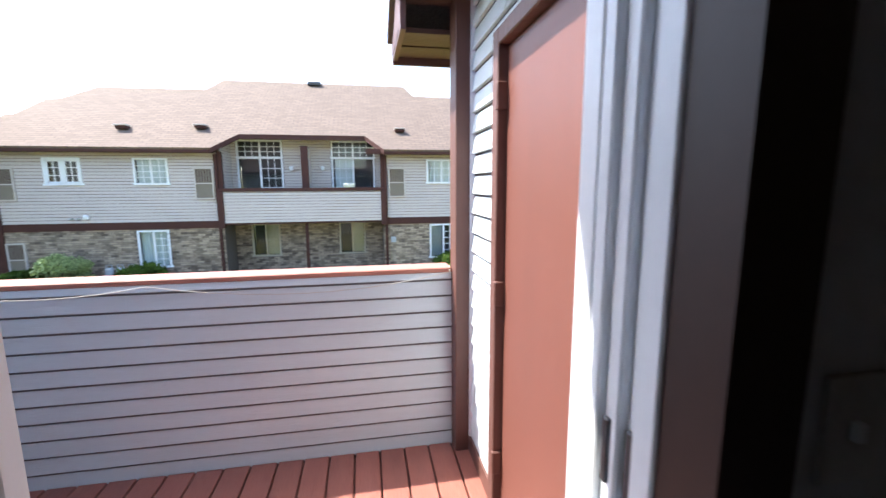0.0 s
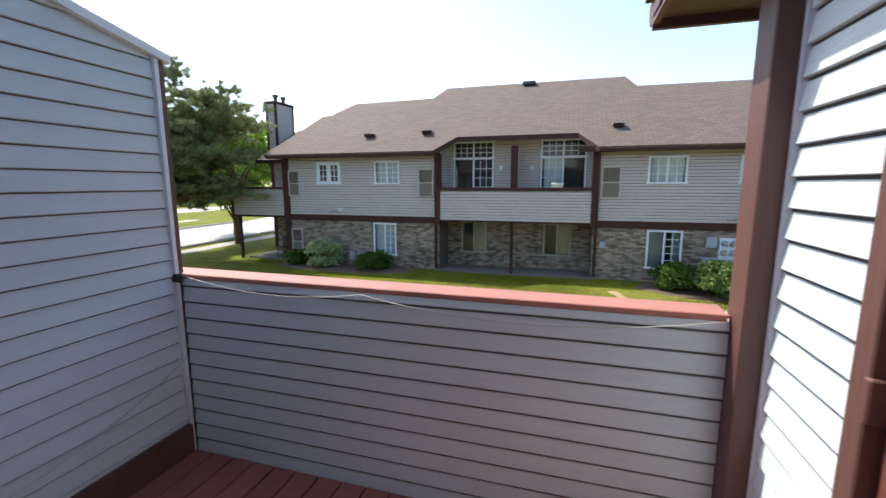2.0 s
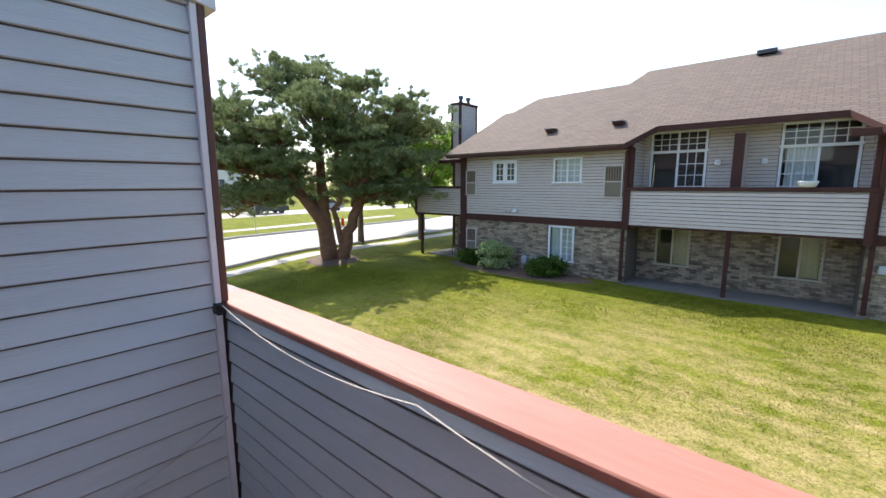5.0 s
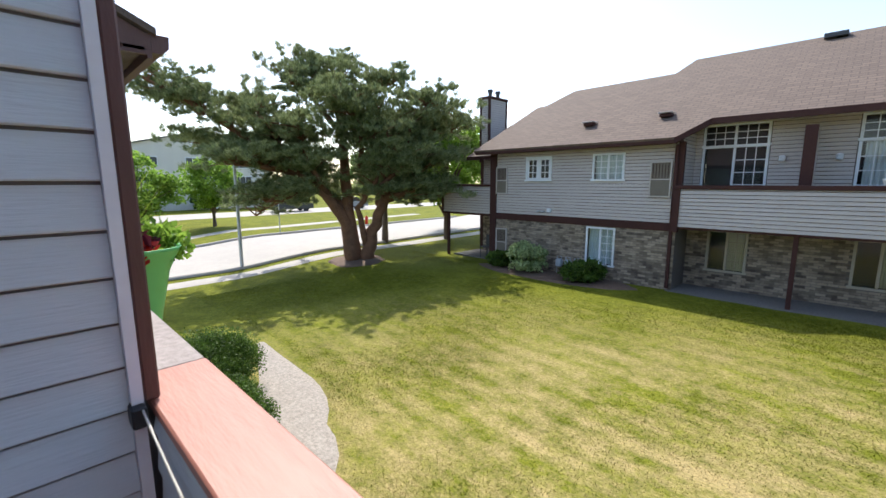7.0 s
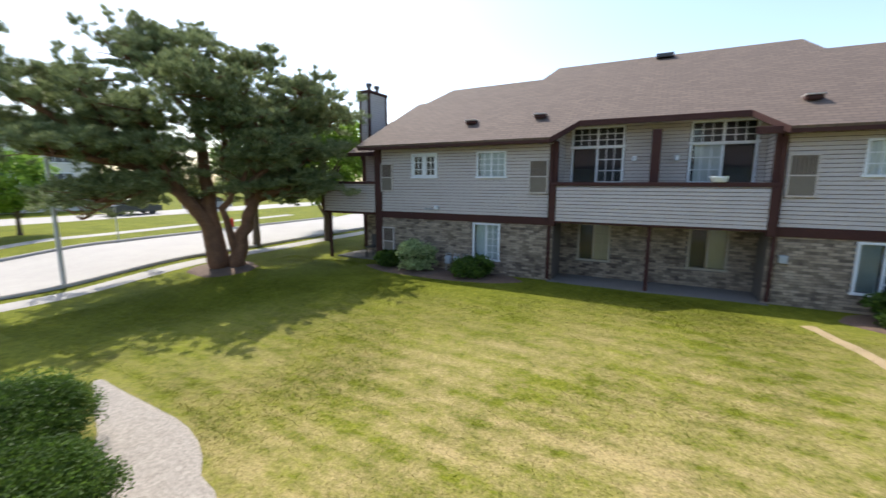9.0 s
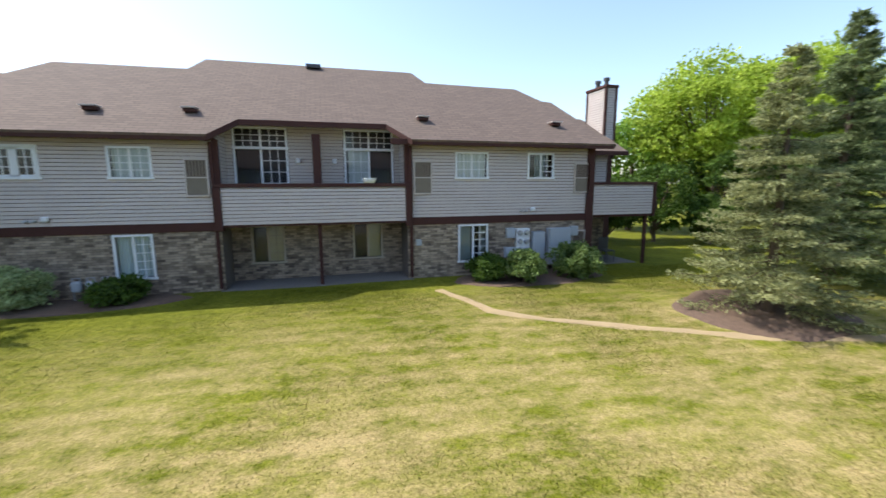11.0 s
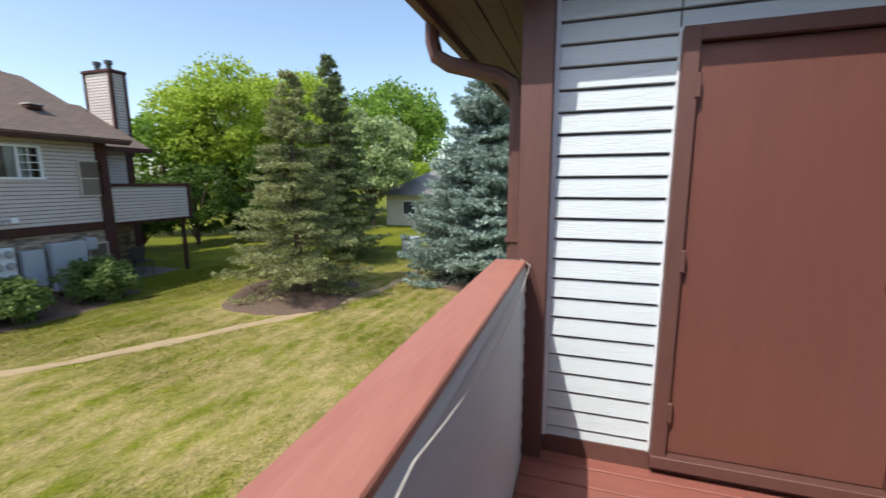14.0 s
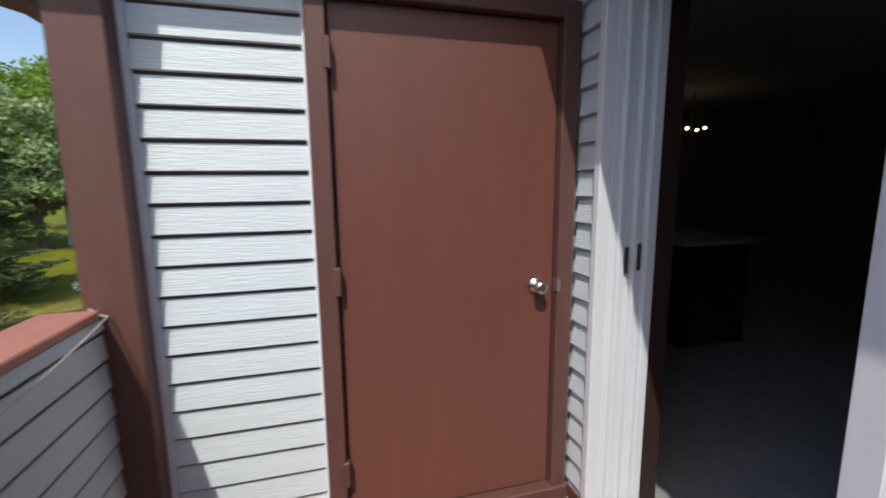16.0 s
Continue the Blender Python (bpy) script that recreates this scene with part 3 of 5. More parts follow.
bm = bmesh.new()
xs = [-900, -300, -120, -60] + [-40 + i * 0.8 for i in range(101)] + [60, 120, 300, 900]
ys = [-900, -200, -40, -12] + [-4 + i * 0.6 for i in range(60)] + [36, 45, 60, 90, 150, 300, 900]
gv = [[bm.verts.new((x, y, ground_z(x, y))) for y in ys] for x in xs]
for i in range(len(xs) - 1):
    for j in range(len(ys) - 1):
        bm.faces.new((gv[i][j], gv[i + 1][j], gv[i + 1][j + 1], gv[i][j + 1]))
tagged(part("ground", bm, LAWN, smooth=True), kind="structure", label="mown lawn with dry straw-coloured patches", category="lawn")

CONCRETE = mat("street concrete", (0.36, 0.335, 0.305), 0.85, 0.12, 0.8, 0.3, 60)
GRAVEL = mat("limestone gravel", (0.28, 0.24, 0.20), 0.9, 0.6, 22, 1.0, 50, second=(0.50, 0.445, 0.38))
# darker gravel colour, with the shade under the balconies painted in
SHADED_GRAVEL = mat("grey gravel darkened as shade", (0.17, 0.155, 0.14), 0.9, 0.5, 20, 1.0, 50)
MULCH = mat("bark mulch", (0.13, 0.085, 0.06), 0.95, 0.4, 9, 1.0, 40)
DIRT = mat("bare earth", (0.36, 0.27, 0.15), 0.95, 0.2, 3, 0.6, 40)


def strip(name, pts, width, lift, material, label, category, wob=0.0, taper=0.0):
    """A strip that lies on the ground along pts, with ragged sides."""
    bm = bmesh.new()
    P = []
    for a, b2 in zip(pts, pts[1:]):
        n = max(2, int((Vector(b2) - Vector(a)).length / 0.35))
        P += [Vector(a).lerp(Vector(b2), k / n) for k in range(n)]
    P.append(Vector(pts[-1]))
    rows = []
    for i, p in enumerate(P):
        d = (P[min(i + 1, len(P) - 1)] - P[max(0, i - 1)]).normalized()
        nn = Vector((-d.y, d.x))
        row = []
        for k in range(5):
            s = (k / 4 - 0.5) * width * min(1.0, 0.15 + (i / len(P)) / taper if taper else 1.0) * (1 + wob * noise.noise(Vector((p.x * 1.3, p.y * 1.3, k * 3.1))))
            q = p + nn * s
            row.append(bm.verts.new((q.x, q.y, ground_z(q.x, q.y) + (lift if 0 < k < 4 else lift * 0.2))))
        rows.append(row)
    for a, b2 in zip(rows, rows[1:]):
        for k in range(4):
            bm.faces.new((a[k], a[k + 1], b2[k + 1], b2[k]))
    return tagged(part(name, bm, material, smooth=True), kind="structure", label=label, category=category)


def bed(name, cx, cy, rx, ry, lift, material, label, category):
    """A low mounded patch with an uneven rim."""
    bm = bmesh.new()
    c = bm.verts.new((cx, cy, ground_z(cx, cy) + lift))
    rings = []
    for f in (0.35, 0.7, 0.92, 1.0):
        ring = []
        for k in range(36):
            a = 2 * math.pi * k / 36
            w = f * (1 + 0.13 * noise.noise(Vector((math.cos(a) * 2 + cx, math.sin(a) * 2 + cy, 1))))
            x, y = cx + rx * w * math.cos(a), cy + ry * w * math.sin(a)
            ring.append(bm.verts.new((x, y, ground_z(x, y) + (lift * (1.1 - f * 0.5) if f < 1 else -0.02))))
        rings.append(ring)
    for k in range(36):
        bm.faces.new((c, rings[0][k], rings[0][(k + 1) % 36]))
    for a, b2 in zip(rings, rings[1:]):
        for k in range(36):
            bm.faces.new((a[k], a[(k + 1) % 36], b2[(k + 1) % 36], b2[k]))
    return tagged(part(name, bm, material, smooth=True), kind="structure", label=label, category=category)


strip("road", [(-22.1, -60), (-22.0, 0), (-22.0, 15), (-22.8, 30), (-31, 60)], 7.4, 0.02, CONCRETE, "pale concrete street", "street")
strip("pavement", [(-17.15, -60), (-17.15, 15), (-17.7, 30), (-25, 60)], 0.95, 0.03, CONCRETE, "pale concrete footpath", "footpath")
strip("pavement_far", [(-29.2, -60), (-29.4, 0), (-30.2, 15), (-32, 30)], 1.2, 0.03, CONCRETE, "pale concrete footpath", "footpath")
strip("kerb_near", [(-18.3, -60), (-18.25, 0), (-18.2, 15), (-19.0, 30)], 0.2, 0.13, CONCRETE, "concrete kerb", "kerb")
strip("kerb_far", [(-25.9, -60), (-25.8, 0), (-25.8, 15), (-26.6, 30)], 0.2, 0.13, CONCRETE, "concrete kerb", "kerb")
strip("car_park", [(-45, -60), (-45, 60)], 7.0, 0.03, CONCRETE, "pale car park", "car park")
strip("path", [(1.6, 13.3), (2.4, 11.2), (3.5, 10.4), (5.0, 9.75), (7.9, 8.4), (10.8, 7.7), (14.0, 7.6), (16.5, 8.0)], 0.28, 0.012, DIRT, "worn strip of bare earth in the lawn", "bare path", 0.9)
strip("gravel_border", [(-9.8, 5.3), (-8.6, 5.05), (-7.2, 4.75), (-6.1, 4.25), (-5.4, 3.95), (-4.6, 3.4), (-3.6, 2.7), (-2.6, 2.3)], 1.0, 0.03, GRAVEL, "pale gravel border beside the hedge", "gravel", 0.25, 0.35)
strip("gravel_under_balcony", [(-4.4, 15.6), (1.2, 15.6)], 1.6, 0.02, SHADED_GRAVEL, "gravel under the opposite balcony", "gravel", 0.1)
bed("mulch_spruce", 9.2, 9.7, 2.3, 1.7, 0.05, MULCH, "brown bark mulch under the spruce", "mulch")
bed("mulch_bluespruce", 14.0, 4.8, 2.9, 2.1, 0.05, MULCH, "brown bark mulch under the blue spruce", "mulch")
bed("mulch_west", -8.0, 14.35, 3.0, 0.95, 0.05, MULCH, "brown bark mulch bed along the wall", "mulch")
bed("mulch_east", 4.9, 14.1, 2.7, 1.1, 0.05, MULCH, "brown bark mulch bed along the wall", "mulch")
bed("mulch_pine", -15.2, 11.5, 1.3, 1.1, 0.05, MULCH, "needle litter round the pine trunk", "mulch")
bed("mulch_near", 4.9, 3.3, 1.3, 0.75, 0.05, MULCH, "earth bed with stones below the balcony", "mulch")

# ---- opposite building ----
C, F = -1.61, 15.0     # its middle and its front wall
BRICKS = mat("tan and grey bricks", (0.17, 0.13, 0.10), 0.88, 0.45, 0.6, 0.3, 40, island=0.8, second=(0.41, 0.335, 0.255))
# mortar colour darkened to hold the shadow that lies in the joints
SHADED_MORTAR = mat("grey mortar with joint shade", (0.13, 0.11, 0.095), 0.9, 0.15, 9)
SHINGLE = mat("brown roof shingles", (0.135, 0.098, 0.078), 0.9, 0.25, 1.2, 0.5, 30)
nt = SHINGLE.node_tree
br = nt.nodes.new("ShaderNodeTexBrick")
br.inputs["Scale"].default_value = 1.0
br.inputs["Brick Width"].default_value, br.inputs["Row Height"].default_value, br.inputs["Mortar Size"].default_value = 0.32, 0.14, 0.012
br.inputs["Color1"].default_value, br.inputs["Color2"].default_value, br.inputs["Mortar"].default_value = (0.155, 0.112, 0.088, 1), (0.115, 0.083, 0.066, 1), (0.065, 0.047, 0.038, 1)
tc = nt.nodes.new("ShaderNodeNewGeometry")
nt.links.new(tc.outputs["Position"], br.inputs["Vector"])
bb = nt.nodes["Principled BSDF"]
old = bb.inputs["Base Color"].links[0].from_socket
gain = nt.nodes.new("ShaderNodeMix")
gain.data_type = "RGBA"
gain.inputs["Factor"].default_value = 0.75
nt.links.new(br.outputs["Color"], gain.inputs["B"])
nt.links.new(old, gain.inputs["A"])
nt.links.new(gain.outputs["Result"], bb.inputs["Base Color"])
TANFRAME = mat("tan window frame", (0.40, 0.36, 0.28), 0.5, 0.06, 5)
TAN = mat("tan vent panel", (0.17, 0.145, 0.115), 0.7, 0.12, 5)
CURTAIN = mat("pale curtain", (0.52, 0.58, 0.58), 0.8, 0.1, 4)
CREAMBLIND = mat("cream blind", (0.62, 0.57, 0.40), 0.7, 0.06, 5)
BLIND = mat("white blind", (0.62, 0.64, 0.62), 0.7, 0.06, 5)
# near-black colour that stands in for the unlit depth behind panes
ROOM_GLOOM = mat("near-black panel as room gloom", (0.035, 0.035, 0.04), 0.8, 0.2, 3)
GREYBOX = mat("grey meter paint", (0.36, 0.40, 0.44), 0.5, 0.08, 4)
PIPE = mat("galvanised pipe", (0.4, 0.42, 0.44), 0.45, 0.1, 6, metal=0.6)

house = thing("apartment_building", "two-storey block with grey lap siding, brown trim and tan brick", "building", (C, F, -1.7))


def hpart(name, dims, material, label="", bevel=0.0):
    x0, x1, y0, y1, z0, z1 = dims
    return boxpart(name, (C + x0, C + x1, y0, y1, z0, z1), material, house, label, bevel)


def bricks(bm, x0, x1, z0, z1, y, holes=()):
    rng = random.Random(5)
    row, z = 0, z0
    while z < z1 - 0.02:
        x = x0 - (0.105 if row % 2 else 0)
        while x < x1:
            a, b2 = max(x, x0), min(x + 0.2, x1)
            if b2 - a > 0.03 and not any(h[0] < (a + b2) / 2 < h[1] and h[2] < z + 0.03 < h[3] for h in holes):
                box(bm, C + a, C + b2, y - 0.014 - 0.006 * rng.random(), y + 0.02, z, min(z + 0.061, z1))
            x += 0.21
        z += 0.0705
        row += 1


def window(x0, x1, z0, z1, y, style, name="window", WHITE=WHITE):
    """A framed window set in the wall, with panes, bars and what hangs behind them."""
    win = hpart(name, (x0 - 0.06, x1 + 0.06, y - 0.045, y + 0.02, z1, z1 + 0.06), WHITE, "white vinyl window", 0.004)

    def p(nm, d, m, lb=""):
        return boxpart(nm, (C + d[0], C + d[1], d[2], d[3], d[4], d[5]), m, win, lb)
    p("frame", (x0 - 0.06, x0, y - 0.045, y + 0.05, z0, z1), WHITE)
    p("frame", (x1, x1 + 0.06, y - 0.045, y + 0.05, z0, z1), WHITE)
    p("sill", (x0 - 0.09, x1 + 0.09, y - 0.07, y + 0.05, z0 - 0.06, z0), WHITE)
    xm = (x0 + x1) / 2
    bm = bmesh.new()
    bm.faces.new([bm.verts.new((C + a, y + 0.014, b2)) for a, b2 in ((x0, z0), (x1, z0), (x1, z1), (x0, z1))])
    g = part("pane", bm, GLASS, win, "glass pane")
    g.visible_shadow = False
    p("stile", (xm - 0.03, xm + 0.03, y - 0.02, y + 0.02, z0, z1), WHITE)
    # no room here: a dark sheet behind the pane paints the indoor gloom
    p("room", (x0 - 0.02, x1 + 0.02, y + 0.30, y + 0.34, z0 - 0.02, z1 + 0.02), ROOM_GLOOM)
    sides = [(x0, xm - 0.03), (xm + 0.03, x1)] if style["grid"] == "both" else [(xm + 0.03, x1)] if style["grid"] == "right" else [(x0, xm - 0.03)] if style["grid"] == "left" else []
    for a, b2 in sides:
        for k in range(1, style["cols"]):
            xx = a + (b2 - a) * k / style["cols"]
            p("bar", (xx - 0.011, xx + 0.011, y - 0.004, y + 0.008, z0, z1), WHITE)
        for k in range(1, style["rows"]):
            zz = z0 + (z1 - z0) * k / style["rows"]
            p("bar", (a, b2, y - 0.002, y + 0.006, zz - 0.011, zz + 0.011), WHITE)
    if style["thick"]:
        for a, b2 in ((x0, xm - 0.03), (xm + 0.03, x1)):
            for e in ((a, a + 0.06, z0, z1), (b2 - 0.06, b2, z0, z1), (a, b2, z0, z0 + 0.06), (a, b2, z1 - 0.06, z1)):
                p("sash", (e[0], e[1], y - 0.012, y + 0.01, e[2], e[3]), WHITE)
    for a, b2, m, lb in style["hang"]:
        bm = bmesh.new()
        n = 24
        fr = []
        for k in range(n + 1):
            xx = C + x0 + (x1 - x0) * (a + (b2 - a) * k / n)
            yy = y + 0.1 + 0.02 * math.sin(k * 2.1)
            fr.append((bm.verts.new((xx, yy, z0 - 0.01)), bm.verts.new((xx, yy, z1 + 0.01))))
        for q, r in zip(fr, fr[1:]):
            bm.faces.new((q[0], r[0], r[1], q[1]))
        part("curtain", bm, m, win, lb)
    return win


def style(grid="both", cols=2, rows=3, thick=False, hang=()):
    return dict(grid=grid, cols=cols, rows=rows, thick=thick, hang=hang)


UPPER = [(-7.54, -6.64, 1.56, 2.30, style(thick=True)), (-5.08, -4.20, 1.56, 2.30, style("both", 2, 4, hang=((0.0, 1.0, CURTAIN, "grey curtain"),))),
         (4.22, 5.20, 1.56, 2.30, style("both", 2, 3, hang=((0, 1, BLIND, "white blind"),))), (6.70, 7.55, 1.56, 2.30, style("right", 2, 4, hang=((0.3, 0.75, CURTAIN, "pale curtain"),)))]
LOWER = [(-5.18, -4.36, -1.17, -0.03, style("right", 2, 5, hang=((0, 1, CURTAIN, "pale curtain"),))), (4.32, 5.22, -1.17, -0.03, style("right", 2, 5, hang=((0, 0.45, CURTAIN, "pale curtain"), (0.75, 1, CURTAIN, "pale curtain"))))]
VENTS = [(-8.85, -8.42, 1.07, 2.0), (-3.36, -2.86, 1.07, 2.02), (2.86, 3.36, 1.07, 2.02), (8.42, 8.92, 1.07, 2.0)]
LVENTS = [(-8.82, -8.40, -1.31, -0.33), (8.42, 8.86, -1.31, -0.33)]
RECESS = [(-2.02, -1.15, -1.10, 0.02, style("right", 2, 4, hang=((0.52, 1, CREAMBLIND, "cream blind"),))), (1.06, 1.92, -1.10, 0.02, style("none", hang=((0.52, 1, CREAMBLIND, "cream blind"),)))]


def spans(x0, x1, z0, z1, holes):
    """Splits a wall round its openings into spans."""
    out = []
    xsn = sorted({x0, x1, *[h[0] for h in holes], *[h[1] for h in holes]})
    for a, b2 in zip(xsn, xsn[1:]):
        m = (a + b2) / 2
        hs = sorted(((h[2], h[3]) for h in holes if h[0] < m < h[1]))
        z = z0
        for ha, hb in hs:
            if ha > z:
                out.append((a, b2, z, ha))
            z = hb
        if z < z1:
            out.append((a, b2, z, z1))
    return out


for s0, s1 in ((-9.0, -2.62), (2.62, 9.0)):
    up = [w[:4] for w in UPPER if s0 < w[0] < s1]
    lo = [w[:4] for w in LOWER if s0 < w[0] < s1]
    # trim brown behind the siding, so its gaps show dark like lap shadows
    for a, b2, z0, z1 in spans(s0, s1, 0.06, 2.62, up):
        hpart("wall", (a, b2, F, F + 0.2, z0, z1), BROWN_FAR)
    for a, b2, z0, z1 in spans(s0, s1, -2.3, 0.06, lo):
        hpart("wall", (a, b2, F, F + 0.2, z0, z1), SHADED_MORTAR)
    bm = bmesh.new()
    for a, b2, z0, z1 in spans(s0, s1, 0.29, 2.58, [(h[0] - 0.06, h[1] + 0.06, h[2] - 0.06, h[3] + 0.06) for h in up]):
        k0 = math.ceil((z0 - 0.29) / 0.1016 - 1e-6)
        if z0 > 0.29 + 1e-6 and 0.29 + k0 * 0.1016 - z0 > 0.01:
            lap_board(bm, (C, F, 0), (1, 0, 0), (0, -1, 0), a, b2, z0, 0.29 + k0 * 0.1016, 0.012)
        lap_field(bm, (C, F, 0), (1, 0, 0), (0, -1, 0), [(a, b2, 0.29 + k0 * 0.1016, z1)])
    tagged(part("siding", bm, SIDING_FAR, house, "grey lap siding"), kind="stuff")
    bm = bmesh.new()
    bricks(bm, s0, s1, -2.1, 0.06, F, [(h[0] - 0.06, h[1] + 0.06, h[2] - 0.06, h[3] + 0.06) for h in lo])
    tagged(part("bricks", bm, BRICKS, house, "tan and grey brick courses"), kind="stuff")
    hpart("band", (s0 - 0.02, s1 + 0.02, F - 0.05, F - 0.003, 0.06, 0.29), BROWN_FAR, "dark brown band board")
    hpart("fascia", (s0 - 0.55, s1 + (0.0 if s1 < 0 else 0.55), 14.48, 14.52, 2.50, 2.68), BROWN_FAR, "dark brown fascia with gutter", 0.01)
    hpart("soffit", (s0 - 0.5 if s0 < 0 else s0, s1 if s1 < 0 else s1 + 0.5, 14.52, F, 2.56, 2.6), BROWN_FAR)
for w in UPPER + LOWER:
    window(*w[:4], F, w[4])
for v in VENTS + LVENTS:
    vent = hpart("vent_panel", (v[0], v[1], F - 0.06, F - 0.02, v[2], v[3]), TAN, "tan louvred air vent panel", 0.006)
    for e in ((v[0] - 0.04, v[0], v[2], v[3]), (v[1], v[1] + 0.04, v[2], v[3]), (v[0] - 0.04, v[1] + 0.04, v[3], v[3] + 0.04), (v[0] - 0.04, v[1] + 0.04, v[2] - 0.04, v[2])):
        boxpart("frame", (C + e[0], C + e[1], F - 0.08, F - 0.02, e[2], e[3]), SIDING_FAR, vent)
    zm = v[2] + (v[3] - v[2]) * 0.5
    boxpart("rail", (C + v[0], C + v[1], F - 0.075, F - 0.061, zm - 0.015, zm + 0.015), SIDING_FAR, vent)
    for k in range(6):
        xx = v[0] + 0.05 + (v[1] - v[0] - 0.1) * k / 5
        boxpart("bar", (C + xx - 0.008, C + xx + 0.008, F - 0.072, F - 0.061, zm + 0.03, v[3] - 0.02), BROWN_FAR, vent)

# recessed middle with its balcony
YR = 16.2
# plain wall behind the bricks, in the mortar colour darkened for joint shadow
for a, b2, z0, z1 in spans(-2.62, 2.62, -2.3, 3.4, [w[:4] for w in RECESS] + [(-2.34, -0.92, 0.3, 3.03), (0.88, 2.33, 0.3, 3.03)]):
    hpart("recess_wall", (a, b2, YR, YR + 0.2, z0, z1), SHADED_MORTAR)
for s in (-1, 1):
    hpart("recess_wall", (*sorted((s * 2.62, s * 2.82)), F + 0.2, YR + 0.2, -2.3, 3.0), SHADED_MORTAR)
bm = bmesh.new()
bricks(bm, -2.62, 2.62, -2.1, 0.2, YR, [(h[0] - 0.06, h[1] + 0.06, h[2] - 0.06, h[3] + 0.06) for h in [w[:4] for w in RECESS]])
tagged(part("bricks", bm, BRICKS, house, "shaded brick courses under the balcony"), kind="stuff")
bm = bmesh.new()
lap_field(bm, (C, YR, 0), (1, 0, 0), (0, -1, 0), [(-2.6, -2.42, 0.3, 3.3), (-0.84, 0.80, 0.3, 3.3), (2.41, 2.6, 0.3, 3.3), (-2.42, -0.84, 3.1, 3.3), (0.8, 2.41, 3.1, 3.3)])
for s in (-1, 1):
    lap_field(bm, (C + s * 2.6, 0, 0), (0, 1, 0), (-s, 0, 0), [(F, YR, 0.3, 2.9)])
tagged(part("siding", bm, SIDING_FAR, house, "grey lap siding behind the balcony"), kind="stuff")
for w in RECESS:
    window(*w[:4], YR, w[4], "window", TANFRAME)
for x0, x1, st in ((-2.34, -0.92, style("right", 3, 4)), (0.88, 2.33, style("left", 3, 4, hang=((0.05, 0.5, BLIND, "white blind"),)))):
    window(x0, x1, 2.50, 3.03, YR, style("both", 3, 3), "transom_window")
    window(x0, x1, 0.36, 2.42, YR, dict(st, rows=6), "patio_door")
for x in (-0.57, 0.52):
    hpart("wall_lamp", (x - 0.07, x + 0.07, YR - 0.16, YR - 0.02, 2.0, 2.16), WHITE, "small white wall lamp", 0.03)
hpart("divider", (-0.10, 0.10, 15.35, YR, 0.3, 2.78), SIDING_FAR, "sided balcony divider")
hpart("divider_post", (-0.12, 0.12, 15.29, 15.35, 0.3, 2.82), BROWN_FAR, "brown divider post")
hpart("balcony_floor", (-2.62, 2.62, 14.86, YR, 0.16, 0.28), BROWN_FAR)
bm = bmesh.new()
lap_field(bm, (C, 14.86, 0), (1, 0, 0), (0, -1, 0), [(-2.55, 2.55, 0.21, 1.27)])
rail_s = tagged(part("balcony_front", bm, SIDING_FAR, house, "pale lap-sided balcony front"), kind="stuff")
hpart("balcony_backing", (-2.55, 2.55, 14.861, 14.95, 0.2, 1.27), BROWN_FAR)
hpart("balcony_rail", (-2.68, 2.68, 14.80, 15.0, 1.27, 1.38), BROWN_FAR, "brown rail", 0.01)
for s in (-1, 1):
    hpart("balcony_post", (s * 2.62 - 0.08, s * 2.62 + 0.08, 14.79, 14.97, 0.06, 1.27), BROWN_FAR, "brown corner post", 0.008)
    hpart("corner_trim", (s * 2.62 - 0.07, s * 2.62 + 0.07, F - 0.05, F + 0.1, 1.38, 2.58), BROWN_FAR, "brown corner board")
    hpart("downspout", (s * 2.72 - 0.045, s * 2.72 + 0.045, F - 0.13, F - 0.052, -1.6, 2.5), BROWN_FAR, "brown downspout", 0.01)
    hpart("corner_trim", (s * 9.02 - 0.14, s * 9.02 + 0.14, F - 0.08, F + 0.12, -1.8, 2.55), BROWN_FAR, "wide brown corner board")
hpart("support_post", (-0.05, 0.05, 14.95, 15.05, -2.0, 0.16), BROWN_FAR, "thin brown support post")

# roof: one slope with a stepped top, cut back over the balcony
def on_roof(x, z, lift=0.0):
    return (C + x, 14.45 + (z - 2.66) / 0.55, z + lift)


outline = [(-9.6, 2.66), (-2.66, 2.66), (-2.05, 3.2), (2.05, 3.2), (2.66, 2.66), (9.6, 2.66), (9.3, 3.75), (9.08, 4.62), (8.7, 4.66), (8.1, 5.36), (4.25, 5.42), (3.9, 6.08), (-3.9, 6.08), (-4.25, 5.42), (-8.1, 5.36), (-8.7, 4.66), (-9.08, 4.62), (-9.3, 3.75)]
bm = bmesh.new()
prism(bm, [on_roof(x, z) for x, z in outline], (0, 0.06, -0.12))
part("roof", bm, SHINGLE, house, "brown asphalt shingle roof")
bm = bmesh.new()
prism(bm, [(C + x, 14.45 + (6.08 - 2.66) / 0.55 + (6.08 - z) / 0.55, z) for x, z in outline], (0, -0.06, -0.12))
part("roof_back", bm, SHINGLE, house, "brown asphalt shingle roof")
for a, b2 in (((-2.66, 2.60), (-2.05, 3.14)), ((-2.05, 3.14), (2.05, 3.14)), ((2.05, 3.14), (2.66, 2.60))):
    p0, p1 = Vector(on_roof(*a)), Vector(on_roof(*b2))
    bm = bmesh.new()
    prism(bm, [p0 + Vector((0, -0.03, 0.04)), p1 + Vector((0, -0.03, 0.04)), p1 + Vector((0, -0.03, -0.12)), p0 + Vector((0, -0.03, -0.12))], (0, 0.05, 0))
    part("fascia", bm, BROWN_FAR, house, "dark brown fascia")
